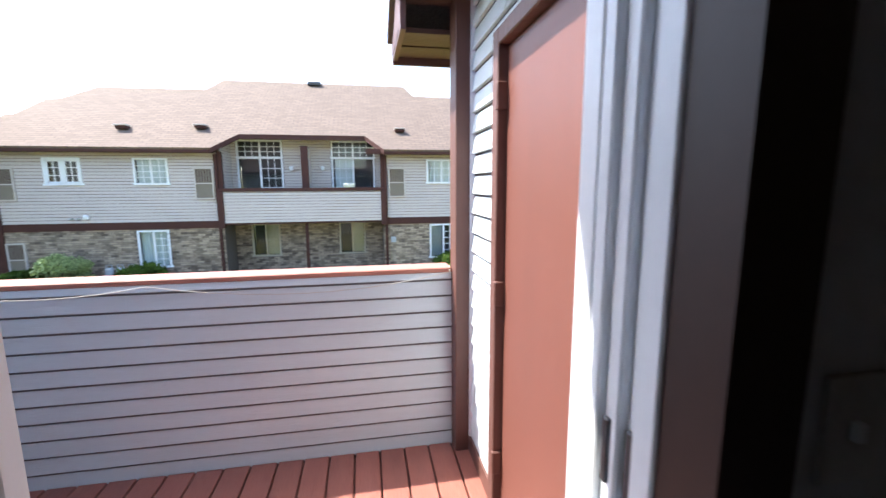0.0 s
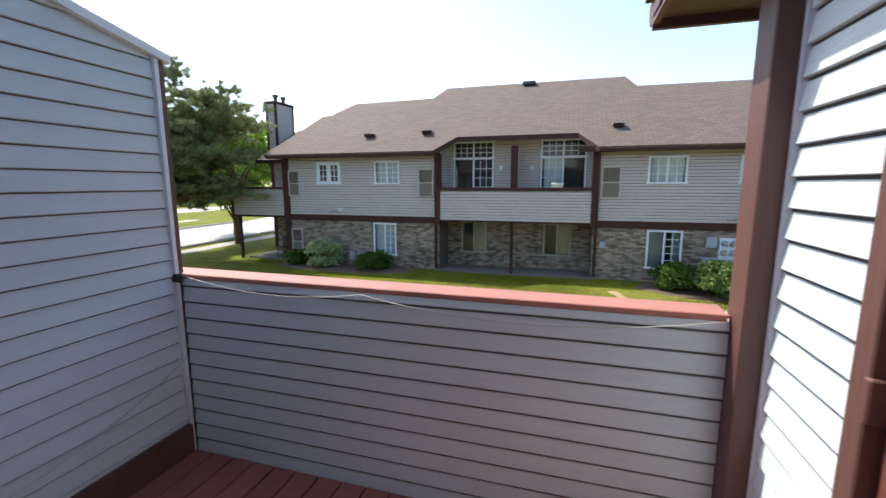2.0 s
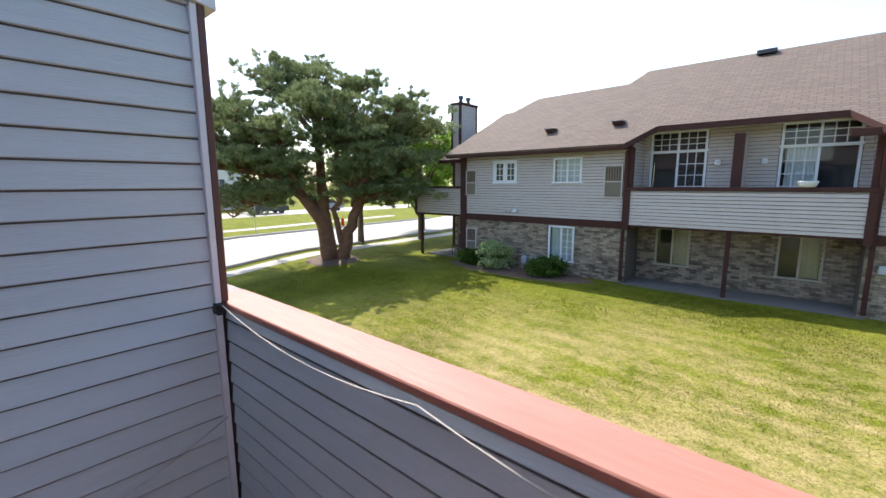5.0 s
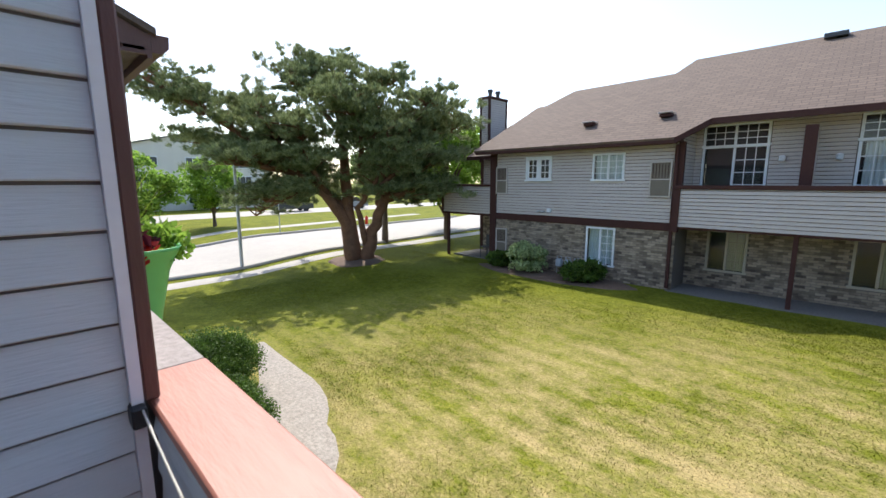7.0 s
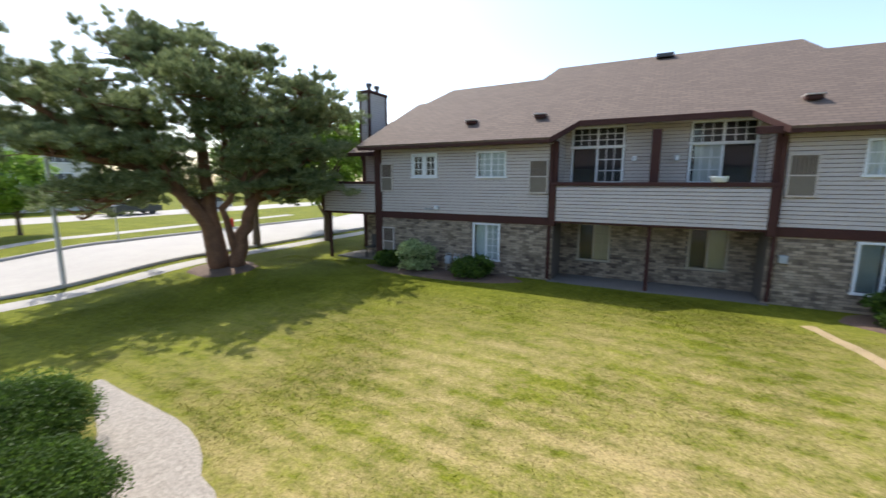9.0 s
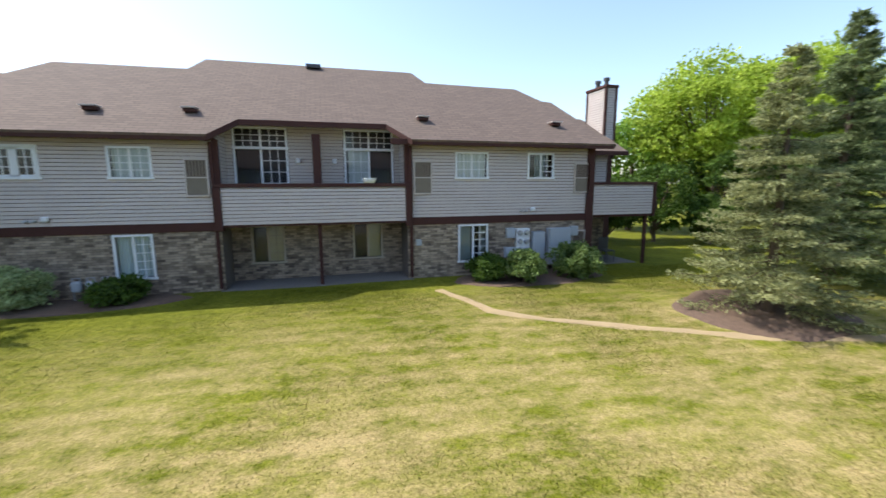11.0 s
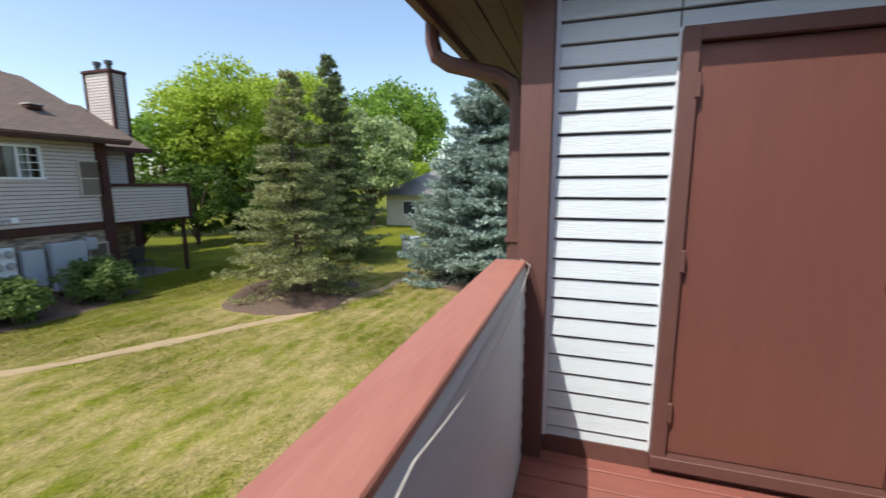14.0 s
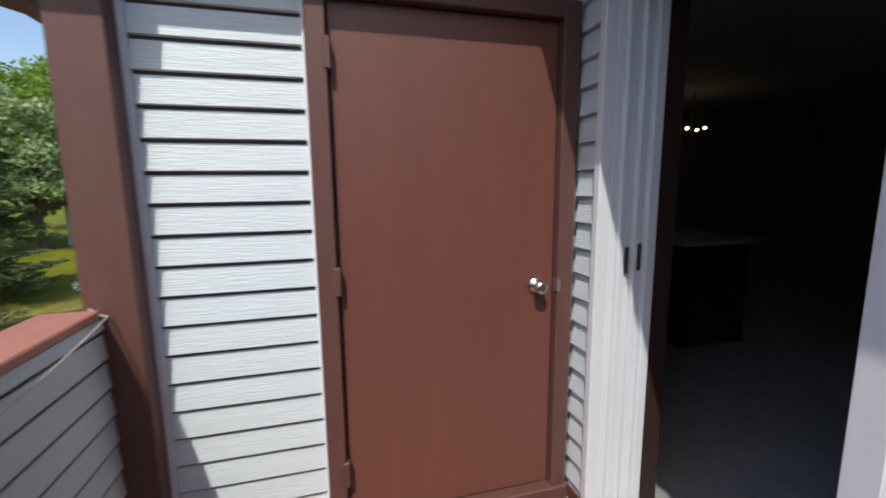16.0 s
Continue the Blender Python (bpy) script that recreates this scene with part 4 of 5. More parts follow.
p0 = on_roof(0, 3.2)
hpart("recess_soffit", (-2.6, 2.6, p0[1], YR + 0.1, 3.08, 3.12), SIDING_FAR)
for x, z in ((-5.62, 3.3), (-3.32, 3.36), (3.3, 3.36), (8.0, 3.34)):
    q = on_roof(x, z)
    v = boxpart("roof_vent", (q[0] - 0.17, q[0] + 0.17, q[1] - 0.1, q[1] + 0.2, q[2] + 0.02, q[2] + 0.13), BROWN_FAR, house, "small roof vent", 0.03)
    boxpart("hood", (q[0] - 0.19, q[0] + 0.19, q[1] - 0.16, q[1] + 0.2, q[2] + 0.13, q[2] + 0.16), SIDING_FAR, v)
q = on_roof(-0.05, 5.9)
boxpart("ridge_vent", (q[0] - 0.28, q[0] + 0.28, q[1] - 0.15, q[1] + 0.2, q[2] + 0.02, q[2] + 0.16), DARKMETAL, house, "dark roof hatch", 0.01)

# set-back ends with side balconies and chimneys
for s in (-1, 1):
    a, b2 = sorted((C + s * 9.0, C + s * 11.1))
    bm = bmesh.new()
    box(bm, a, b2, 17.0, 21.0, -2.2, 2.6)
    part("end_wall", bm, SHADED_MORTAR, house)
    bm = bmesh.new()
    bricks(bm, *sorted((s * 9.0, s * 11.1)), -2.1, 0.06, 17.0)
    tagged(part("bricks", bm, BRICKS, house), kind="stuff")
    bm = bmesh.new()
    lap_field(bm, (0, 17.0, 0), (1, 0, 0), (0, -1, 0), [(a, b2, 0.29, 2.6)])
    lap_field(bm, (b2 if s > 0 else a, 0, 0), (0, 1, 0), (s, 0, 0), [(17.0, 21.0, 0.29, 2.6)])
    lap_field(bm, (C + s * 9.0, 0, 0), (0, 1, 0), (s, 0, 0), [(F, 17.0, 0.29, 2.6)])
    tagged(part("siding", bm, SIDING_FAR, house), kind="stuff")
    bm = bmesh.new()
    box(bm, *sorted((C + s * 8.8, C + s * 9.0 - s * 0.002)), F + 0.2, 21.0, -2.2, 2.6)
    part("end_wall", bm, SHADED_MORTAR, house)
    window(*sorted((s * 9.35, s * 10.0)), 0.9, 2.25, 17.0, style("both", 1, 4, hang=((0, 1, CURTAIN, "curtain"),)))
    window(*sorted((s * 9.5, s * 10.2)), -1.5, -0.1, 17.0, style("none"), "patio_door")
    hpart("balcony_floor", (*sorted((s * 9.16, s * 11.75)), 15.02, 17.0, 0.14, 0.26), BROWN_FAR)
    bm = bmesh.new()
    lap_field(bm, (C, 15.0, 0), (1, 0, 0), (0, -1, 0), [(*sorted((s * 9.2, s * 11.7)), 0.22, 1.3)])
    lap_field(bm, (C + s * 11.74, 0, 0), (0, 1, 0), (s, 0, 0), [(15.02, 17.0, 0.22, 1.3)])
    tagged(part("balcony_front", bm, SIDING_FAR, house, "lap-sided side balcony front"), kind="stuff")
    hpart("balcony_backing", (*sorted((s * 9.2, s * 11.7)), 15.001, 15.08, 0.2, 1.3), BROWN_FAR)
    hpart("balcony_backing", (*sorted((s * 11.66, s * 11.739)), 15.08, 17.0, 0.2, 1.3), BROWN_FAR)
    hpart("balcony_rail", (*sorted((s * 9.16, s * 11.82)), 14.94, 15.1, 1.3, 1.39), BROWN_FAR, "brown rail", 0.008)
    hpart("balcony_rail", (*sorted((s * 11.64, s * 11.82)), 15.1, 17.0, 1.3, 1.39), BROWN_FAR, "brown rail", 0.008)
    hpart("balcony_post", (*sorted((s * 11.68, s * 11.8)), 14.95, 15.03, 0.14, 1.3), BROWN_FAR, "brown corner post")
    hpart("support_post", (*sorted((s * 11.5, s * 11.6)), 15.1, 15.2, -1.9, 0.14), BROWN_FAR, "brown support post")
    bm = bmesh.new()
    e = [(C + s * 8.9, 16.45, 2.6), (C + s * 11.65, 16.45, 2.6), (C + s * 11.65, 19.8, 4.3), (C + s * 8.9, 19.8, 4.3)]
    prism(bm, e, (0, 0.04, -0.12))
    part("end_roof", bm, SHINGLE, house, "brown shingle roof end")
    hpart("fascia", (*sorted((s * 8.9, s * 11.68)), 16.41, 16.46, 2.44, 2.6), BROWN_FAR, "dark brown fascia")
    ch = hpart("chimney", (*sorted((s * 11.62, s * 12.1)), 18.0, 19.3, -2.0, 5.4), BROWN_FAR, "lap-sided chimney with brown corner boards")
    cx0, cx1 = sorted((C + s * 11.62, C + s * 12.1))
    bm = bmesh.new()
    lap_field(bm, (0, 18.0, 0), (1, 0, 0), (0, -1, 0), [(cx0, cx1, 2.6, 5.35)])
    lap_field(bm, (cx0, 0, 0), (0, 1, 0), (-1, 0, 0), [(18.0, 19.3, 2.6, 5.35)])
    lap_field(bm, (cx1, 0, 0), (0, 1, 0), (1, 0, 0), [(18.0, 19.3, 2.6, 5.35)])
    tagged(part("siding", bm, SIDING_FAR, ch), kind="stuff")
    for xx in (cx0, cx1):
        boxpart("corner_board", (xx - 0.05, xx + 0.05, 17.95, 18.05, 2.4, 5.36), BROWN_FAR, ch)
        boxpart("corner_board", (xx - 0.05, xx + 0.05, 19.25, 19.35, 2.4, 5.36), BROWN_FAR, ch)
    boxpart("cap", (cx0 - 0.08, cx1 + 0.08, 17.92, 19.38, 5.36, 5.46), BROWN_FAR, ch, "dark metal cap", 0.01)
    for yy in (18.35, 18.95):
        bm = bmesh.new()
        xx = (cx0 + cx1) / 2
        tube(bm, [(xx, yy, 5.44), (xx, yy, 5.7), (xx, yy, 5.701), (xx, yy, 5.82), (xx, yy, 5.83)], [0.09, 0.09, 0.13, 0.13, 0.06], 12)
        part("flue", bm, DARKMETAL, ch, "dark round flue")

# meters, boxes, vents and small things on the front wall
for k, (x, z, w, h, d, m, lb) in enumerate(((6.05, -0.30, 0.30, 0.34, 0.14, GREYBOX, "grey cable box"), (6.05, -0.95, 0.42, 0.34, 0.16, GREYBOX, "grey meter box"), (7.05, -0.75, 0.46, 0.95, 0.2, GREYBOX, "grey switch cabinet"), (7.8, -0.80, 0.82, 1.25, 0.28, GREYBOX, "large grey electric cabinet"), (8.42, -0.30, 0.28, 0.34, 0.14, GREYBOX, "grey cable box"), (2.95, -0.5, 0.18, 0.2, 0.08, GREYBOX, "small grey box"))):
    bx = thing("electric_box", lb + " on the brick wall", "electric box", (C + x * 1.02, F - 0.02, z - h / 2))
    x0 = C + x * 1.02
    boxpart("case", (x0 - w / 2, x0 + w / 2, F - 0.02 - d, F - 0.021, z - h / 2, z + h / 2), m, bx, "", 0.01)
    boxpart("lid", (x0 - w / 2 + 0.02, x0 + w / 2 - 0.02, F - 0.03 - d, F - 0.02 - d, z - h / 2 + 0.02, z + h / 2 - 0.02), m, bx, "", 0.004)
bank = thing("meter_bank", "bank of round electric meters on the brick wall", "electric meter", (C + 6.65, F - 0.02, -1.5))
mx0 = C + 6.62
boxpart("case", (mx0 - 0.24, mx0 + 0.24, F - 0.16, F - 0.021, -1.35, -0.15), WHITE, bank, "pale metal case", 0.01)
for i in range(2):
    for j in range(4):
        bm = bmesh.new()
        cx, cz = mx0 - 0.12 + i * 0.24, -0.3 - j * 0.29
        tube(bm, [(cx, F - 0.16, cz), (cx, F - 0.21, cz), (cx, F - 0.25, cz)], [0.095, 0.09, 0.07], 14)
        part("meter", bm, PIPE, bank, "round glass meter")
for k in range(3):
    gx = C - 6.05 * 1.02 + k * 0.33
    gm = thing("gas_meter", "blue-grey gas meter on a pipe by the wall", "gas meter", (gx, F - 0.2, -1.7))
    boxpart("body", (gx - 0.11, gx + 0.11, F - 0.32, F - 0.14, -1.42, -1.14), GREYBOX, gm, "", 0.04)
    bm = bmesh.new()
    tube(bm, [(gx - 0.08, F - 0.23, -1.75), (gx - 0.08, F - 0.23, -1.05), (gx + 0.08, F - 0.23, -1.05), (gx + 0.08, F - 0.23, -1.2)], [0.018] * 4, 8)
    part("pipe", bm, PIPE, gm)
for sx in (-1, 1):
    vx = C + sx * 6.72 * 1.02 + 0.05
    dv = thing("dryer_vent", "white dryer vent hood with pipe stubs on the siding", "vent", (vx, F - 0.02, 0.45))
    boxpart("hood", (vx, vx + 0.16, F - 0.14, F - 0.02, 0.42, 0.56), WHITE, dv, "", 0.03)
    for k in range(2):
        bm = bmesh.new()
        tube(bm, [(vx - 0.14 - 0.18 * k, F - 0.02, 0.44), (vx - 0.14 - 0.18 * k, F - 0.1, 0.45), (vx - 0.20 - 0.18 * k, F - 0.12, 0.42)], [0.03, 0.03, 0.03], 8)
        part("stub", bm, PIPE, dv)
pl = thing("balcony_planter", "white oval planter on the opposite balcony rail", "planter", (C + 1.5, 14.9, 1.38))
bm = bmesh.new()
tube(bm, [(C + 1.5, 14.9, 1.381), (C + 1.5, 14.9, 1.42), (C + 1.5, 14.9, 1.50), (C + 1.5, 14.9, 1.53)], [0.15, 0.18, 0.21, 0.22], 20)
part("bowl", bm, WHITE, pl, "", True)
for k, (x, y) in enumerate(((-11.6, 15.6), (-11.1, 15.9), (8.9, 15.6))):
    pt = thing("patio_chair", "dark metal patio chair under the side balcony", "chair", (x, y, ground_z(x, y)))
    g = ground_z(x, y) + 0.06
    boxpart("seat", (x - 0.22, x + 0.22, y - 0.22, y + 0.22, g + 0.40, g + 0.44), DARKMETAL, pt, "", 0.01)
    boxpart("backrest", (x - 0.22, x + 0.22, y + 0.2, y + 0.23, g + 0.44, g + 0.9), DARKMETAL, pt, "", 0.01)
    for a in (-0.2, 0.18):
        for b2 in (-0.2, 0.2):
            boxpart("leg", (x + a, x + a + 0.025, y + b2 - 0.012, y + b2 + 0.012, g - 0.06, g + 0.40), DARKMETAL, pt)
# slabs take the darkened gravel colour in place of shade from the side balconies
tagged(boxpart("patio_west", (C - 11.6, C - 9.1, 15.3, 17.0, -1.8, -1.64), SHADED_GRAVEL), kind="structure", label="concrete patio slab, darkened as balcony shade", category="patio")
tagged(boxpart("patio_east", (C + 9.1, C + 11.6, 15.3, 17.0, -1.8, -1.64), SHADED_GRAVEL), kind="structure", label="concrete patio slab, darkened as balcony shade", category="patio")
house.scale = (1.02, 1.0, 1.0)
# ---- trees ----
BARK = mat("grey brown bark", (0.12, 0.085, 0.06), 0.9, 0.35, 5, 0.9, 22, (1, 1, 0.4))
PINEBARK = mat("orange pine bark", (0.11, 0.055, 0.033), 0.9, 0.45, 3, 1.0, 14, second=(0.30, 0.145, 0.075))
PINE = leafy("pine needles", (0.12, 0.165, 0.065), (0.34, 0.385, 0.175), 0.35)
SPRUCE = leafy("spruce needles", (0.165, 0.19, 0.08), (0.42, 0.44, 0.20), 0.42)
SPRUCE_DARK = leafy("dark spruce needles", (0.085, 0.12, 0.05), (0.25, 0.31, 0.13), 0.42)
BLUESPRUCE = leafy("blue spruce needles", (0.17, 0.26, 0.215), (0.44, 0.54, 0.47), 0.35)
LEAF = leafy("green leaves", (0.13, 0.26, 0.03), (0.32, 0.48, 0.08), 0.52)
LEAF_YELLOW = leafy("yellow green leaves", (0.26, 0.39, 0.03), (0.54, 0.66, 0.10), 0.52)
LEAF_PALE = leafy("pale leaves", (0.25, 0.35, 0.13), (0.5, 0.6, 0.3), 0.4)
LEAF_DARK = leafy("dark hedge leaves", (0.045, 0.095, 0.015), (0.13, 0.22, 0.035), 0.4)
LEAF_MID = leafy("mid green leaves", (0.09, 0.16, 0.04), (0.26, 0.36, 0.11), 0.4)
LEAF_BROWN = leafy("brown purple leaves", (0.07, 0.045, 0.035), (0.2, 0.14, 0.09), 0.3)


def broadleaf(name, x, y, h, r, mat_leaf, label, seed, leaves=14000, size=0.16, base=0.28, z0=None, clumps=60, flat=0.8):
    """A leafy tree: tapered trunk, limbs to each clump, and leaves on uneven clumps."""
    rng = np.random.default_rng(seed)
    g = ground_z(x, y) if z0 is None else z0
    tr = thing(name, label, "tree" if h > 2.2 else "shrub", (x, y, g))
    cz = g + h * (base + 1) / 2
    rz = h * (1 - base) / 2
    cen = ball(clumps, rng) * (rng.uniform(0.35, 1, (clumps, 1)) ** 0.5)
    cen[:, 2] = cen[:, 2] * 1.0
    cen = np.array([x, y, cz]) + cen * np.array([r * 0.82, r * 0.82, rz * 0.86])
    cr = rng.uniform(0.2, 0.38, clumps) * r * flat
    bm = bmesh.new()
    tr0 = max(0.04, h * 0.022)
    tube(bm, [(x, y, g - 0.1), (x + 0.02 * h * rng.normal() * 0.3, y, g + h * base * 0.6), (x, y, cz), (x, y, cz + rz * 0.5)], [tr0 * 1.3, tr0, tr0 * 0.6, tr0 * 0.2], 10)
    for k in range(0, clumps, 3):
        p = Vector(cen[k])
        s = Vector((x, y, min(p.z - 0.1, g + h * (base * 0.7 + 0.25 * rng.random()))))
        m = s.lerp(p, 0.5) + Vector((0, 0, 0.04 * h))
        tube(bm, [s, m, p], [tr0 * 0.45, tr0 * 0.25, tr0 * 0.08], 6)
    part("trunk", bm, BARK, tr)
    idx = rng.integers(0, clumps, leaves)
    dirs = ball(leaves, rng)
    dirs[:, 2] = np.where(dirs[:, 2] < -0.3, -dirs[:, 2] * 0.5, dirs[:, 2])
    pos = cen[idx] + dirs * (cr[idx] * rng.uniform(0.55, 1.08, leaves))[:, None]
    ld = dirs * 0.5 + ball(leaves, rng) * 0.8 + np.array([0, 0, -0.25])
    quads("crown", cards(pos, ld, size, size * 0.36, rng), mat_leaf, tr)
    return tr


def conifer(name, x, y, h, r, mat_leaf, label, seed, whorls=26, per=9, twigs=16, needles=9, size=0.13, droop=0.35, low=0.06, wide=0.02, taper=0.85):
    """A spruce: a straight trunk and whorls of drooping boughs set with needled twigs."""
    rng = np.random.default_rng(seed)
    g = ground_z(x, y)
    tr = thing(name, label, "tree", (x, y, g))
    bm = bmesh.new()
    tube(bm, [(x, y, g - 0.1), (x, y, g + h * 0.5), (x, y, g + h * 0.98)], [h * 0.022, h * 0.012, 0.012], 8)
    P, Dn = [], []
    for w in range(whorls):
        f = low + (1 - low) * (w / (whorls - 1)) ** 0.92
        L0 = r * (1 - f) ** taper * (1.0 if f > 0.12 else 0.9) + 0.12
        for b2 in range(per if f < 0.8 else 5):
            a = rng.uniform(0, 6.283)
            Lb = L0 * rng.uniform(0.72, 1.12)
            zb = g + h * (f + rng.uniform(-0.012, 0.012))
            u = np.array([math.cos(a), math.sin(a), 0])
            side = np.array([-u[1], u[0], 0])
            ts = np.linspace(0.12, 1.0, max(3, int(twigs * (0.35 + 0.65 * Lb / r))))
            rise = np.where(f > 0.7, 0.35, 0.0)
            path = np.array([x, y, zb]) + u * (ts * Lb)[:, None]
            path[:, 2] += -droop * Lb * ts ** 1.3 + 0.22 * Lb * ts ** 3 + rise * Lb * ts
            if f < 0.75 and b2 % 2 == 0:
                tube(bm, [(x, y, zb), tuple(path[len(path) // 2]), tuple(path[-1])], [0.022 * h / 7, 0.012 * h / 7, 0.004], 4)
            for i, q in enumerate(path):
                tl = 0.32 * Lb * (1.05 - ts[i]) + 0.12
                for s in (-1, 1):
                    k = needles
                    tt = rng.uniform(0, 1, k)
                    d = side * s * 0.8 + u * 0.65 + np.array([0, 0, -0.18])
                    base_p = q + d * (tt * tl)[:, None] + rng.normal(scale=0.025, size=(k, 3))
                    nd = d + rng.normal(scale=0.55, size=(k, 3)) + np.array([0, 0, 0.1])
                    P.append(base_p)
                    Dn.append(nd)
    part("trunk", bm, BARK, tr)
    P, Dn = np.concatenate(P), np.concatenate(Dn)
    quads("crown", cards(P, Dn, size, wide, rng), mat_leaf, tr)
    return tr


conifer("spruce_tree", 9.2, 9.6, 6.2, 2.25, SPRUCE, "olive green spruce with a sparse crown standing in mulch", 3, whorls=24, per=8, twigs=15, needles=12, size=0.11, droop=0.3, taper=1.05)
conifer("spruce_tree", 14.1, 11.4, 7.9, 2.4, SPRUCE_DARK, "tall dark green spruce behind the smaller one", 4, whorls=26, per=9, twigs=15, needles=11, size=0.15, wide=0.022, droop=0.3, taper=1.05)
conifer("blue_spruce", 13.7, 4.9, 7.6, 3.2, BLUESPRUCE, "dense blue-green spruce reaching down to the lawn", 5, whorls=30, per=17, twigs=19, needles=14, size=0.15, wide=0.026, droop=0.22, low=0.03)

# the spreading pine
px, py = -15.3, 11.5
pz = ground_z(px, py)
pine = thing("pine_tree", "spreading old pine with orange limbs and dark needle clumps", "tree", (px, py, pz))
prng = np.random.default_rng(11)
BOUGHS = [
    [(-0.1, 0, 0), (-0.3, 0, 1.6), (-1.0, -0.2, 2.8), (-2.4, -0.5, 4.0), (-4.6, -1.0, 5.5), (-7.0, -1.2, 6.9)],
    [(0, 0.1, 0), (-0.2, 0.1, 2.2), (-0.3, 0.6, 4.4), (-0.5, 1.2, 6.6), (-0.6, 1.6, 8.0)],
    [(0.55, 0, 0), (0.7, 0, 1.2), (1.3, 0, 2.6), (1.9, 0.1, 3.9), (2.4, 0.2, 5.6)],
    [(0.45, 0, 0.6), (0.2, -0.3, 2.2), (0.9, -0.5, 3.3), (1.5, -0.6, 4.6), (1.1, -0.6, 6.0)],
    [(-0.2, 0, 2.2), (-1.2, 0.5, 3.0), (-2.8, 0.8, 2.8), (-3.9, 0.8, 1.9)],
    [(-0.5, 0.8, 5.4), (-1.6, 1.2, 6.7), (-2.7, 1.5, 7.6)],
    [(-0.5, 1.0, 6.0), (0.8, 1.4, 7.0), (1.9, 1.6, 7.5)],
    [(-0.5, 1.2, 6.6), (-1.1, 1.6, 7.6), (-1.7, 1.8, 8.2)],
    [(1.8, 0.1, 3.7), (2.9, 0.4, 5.0), (4.2, 0.6, 6.1)],
    [(1.5, 0.0, 3.0), (2.8, 0.2, 3.7), (3.8, 0.3, 4.2)],
    [(2.1, 0.1, 4.6), (2.6, -0.6, 5.8), (3.1, -0.8, 6.4)],
    [(1.4, -0.5, 4.3), (0.4, -1.0, 5.4), (-0.3, -1.2, 6.2)],
    [(-1.5, -0.3, 3.2), (-2.6, -0.8, 4.6), (-3.3, -1.0, 5.8)],
    [(-3.0, -0.6, 4.3), (-4.2, -0.2, 4.3), (-5.4, 0.1, 4.7)],
    [(-2.4, -0.5, 4.0), (-3.3, 0.3, 5.3), (-4.0, 0.8, 6.0)],
    [(-5.0, -1.0, 5.6), (-5.6, -0.5, 6.0), (-6.3, -0.2, 6.3)],
    [(-2.0, -0.4, 3.6), (-3.2, -1.2, 3.8), (-4.2, -1.6, 3.9)],
    [(-1.0, -0.2, 2.8), (-1.6, -0.9, 4.0), (-1.9, -1.2, 5.2)],
    [(0.3, 0.2, 3.6), (0.4, -0.6, 4.8), (0.0, -1.0, 6.2)],
    [(0.9, -0.3, 2.8), (1.6, -1.0, 3.5), (2.2, -1.3, 4.2)],
    [(-0.8, 0.1, 2.6), (-1.8, 0.2, 3.4), (-2.8, 0.3, 3.9)],
    [(1.3, 0.0, 2.6), (2.4, -0.3, 2.9), (3.5, -0.4, 2.7)],
    [(1.0, 0.3, 2.4), (2.0, 0.8, 2.6), (3.2, 1.0, 2.5)],
    [(-1.2, 0.5, 3.0), (-2.2, -0.2, 2.7), (-3.2, -0.5, 2.5)],
    [(2.4, 0.2, 5.2), (3.4, 0.9, 5.6), (4.4, 1.2, 5.4)],
]


def pine_at(p):
    return Vector((px + 0.56 * p[0] - 0.83 * p[1], py + 0.83 * p[0] + 0.56 * p[1], pz - 0.05 + p[2]))


bm = bmesh.new()
seeds = []
for limb in BOUGHS:
    raw = [pine_at(p) for p in limb]
    pts = []
    for a, b2 in zip(raw, raw[1:]):
        pts += [a.lerp(b2, k / 4) + Vector(prng.normal(scale=0.035, size=3)) for k in range(4)]
    pts.append(raw[-1])
    m = len(pts)
    tube(bm, pts, [(0.31 if limb[0][2] == 0 else 0.14) * (1 - 0.85 * k / (m - 1)) for k in range(m)], 9)
    for k in range(13):
        f = (0.5 if limb[0][2] == 0 else 0.3) + (0.5 if limb[0][2] == 0 else 0.7) * k / 12
        i = min(m - 2, int(f * (m - 1)))
        p = pts[i].lerp(pts[i + 1], f * (m - 1) - i)
        for _ in range(3):
            e = p + Vector(prng.normal(scale=(0.62, 0.62, 0.2))) + Vector((0, 0, 0.3))
            tube(bm, [p, p.lerp(e, 0.5) + Vector((0, 0, 0.08)), e], [0.03, 0.018, 0.007], 4)
            seeds.append(e)
part("trunk", bm, PINEBARK, pine, "orange crooked trunk and limbs", True)
P, Dn = [], []
for e in seeds:
    # a flat pad of upright tufts, denser below its top
    away = np.array(e) - np.array((px, py, pz + 4.0))
    away = away / (np.linalg.norm(away) + 1e-6)
    for _ in range(9):
        c = np.array(e) + prng.normal(scale=(0.26, 0.26, 0.07))
        k = 44
        d = ball(k, prng)
        d[:, 2] = np.abs(d[:, 2]) * 0.8 + 0.25
        P.append(c + prng.normal(scale=0.035, size=(k, 3)))
        Dn.append(d + away * 0.5)
quads("crown", cards(np.concatenate(P), np.concatenate(Dn), 0.18, 0.0125, prng), PINE, pine)

# broadleaf trees of the distance
broadleaf("tree", -18.3, 15.4, 6.6, 1.9, LEAF_MID, "green street tree beside the footpath", 21, 9000, 0.16)
broadleaf("tree", -16.8, 18.6, 6.8, 2.6, LEAF, "yellow-green tree behind the block", 22, 12000, 0.17, 0.2)
broadleaf("tree", -20.5, 22.5, 7.2, 3.0, LEAF, "leafy green tree beside the street", 23, 10000, 0.2)
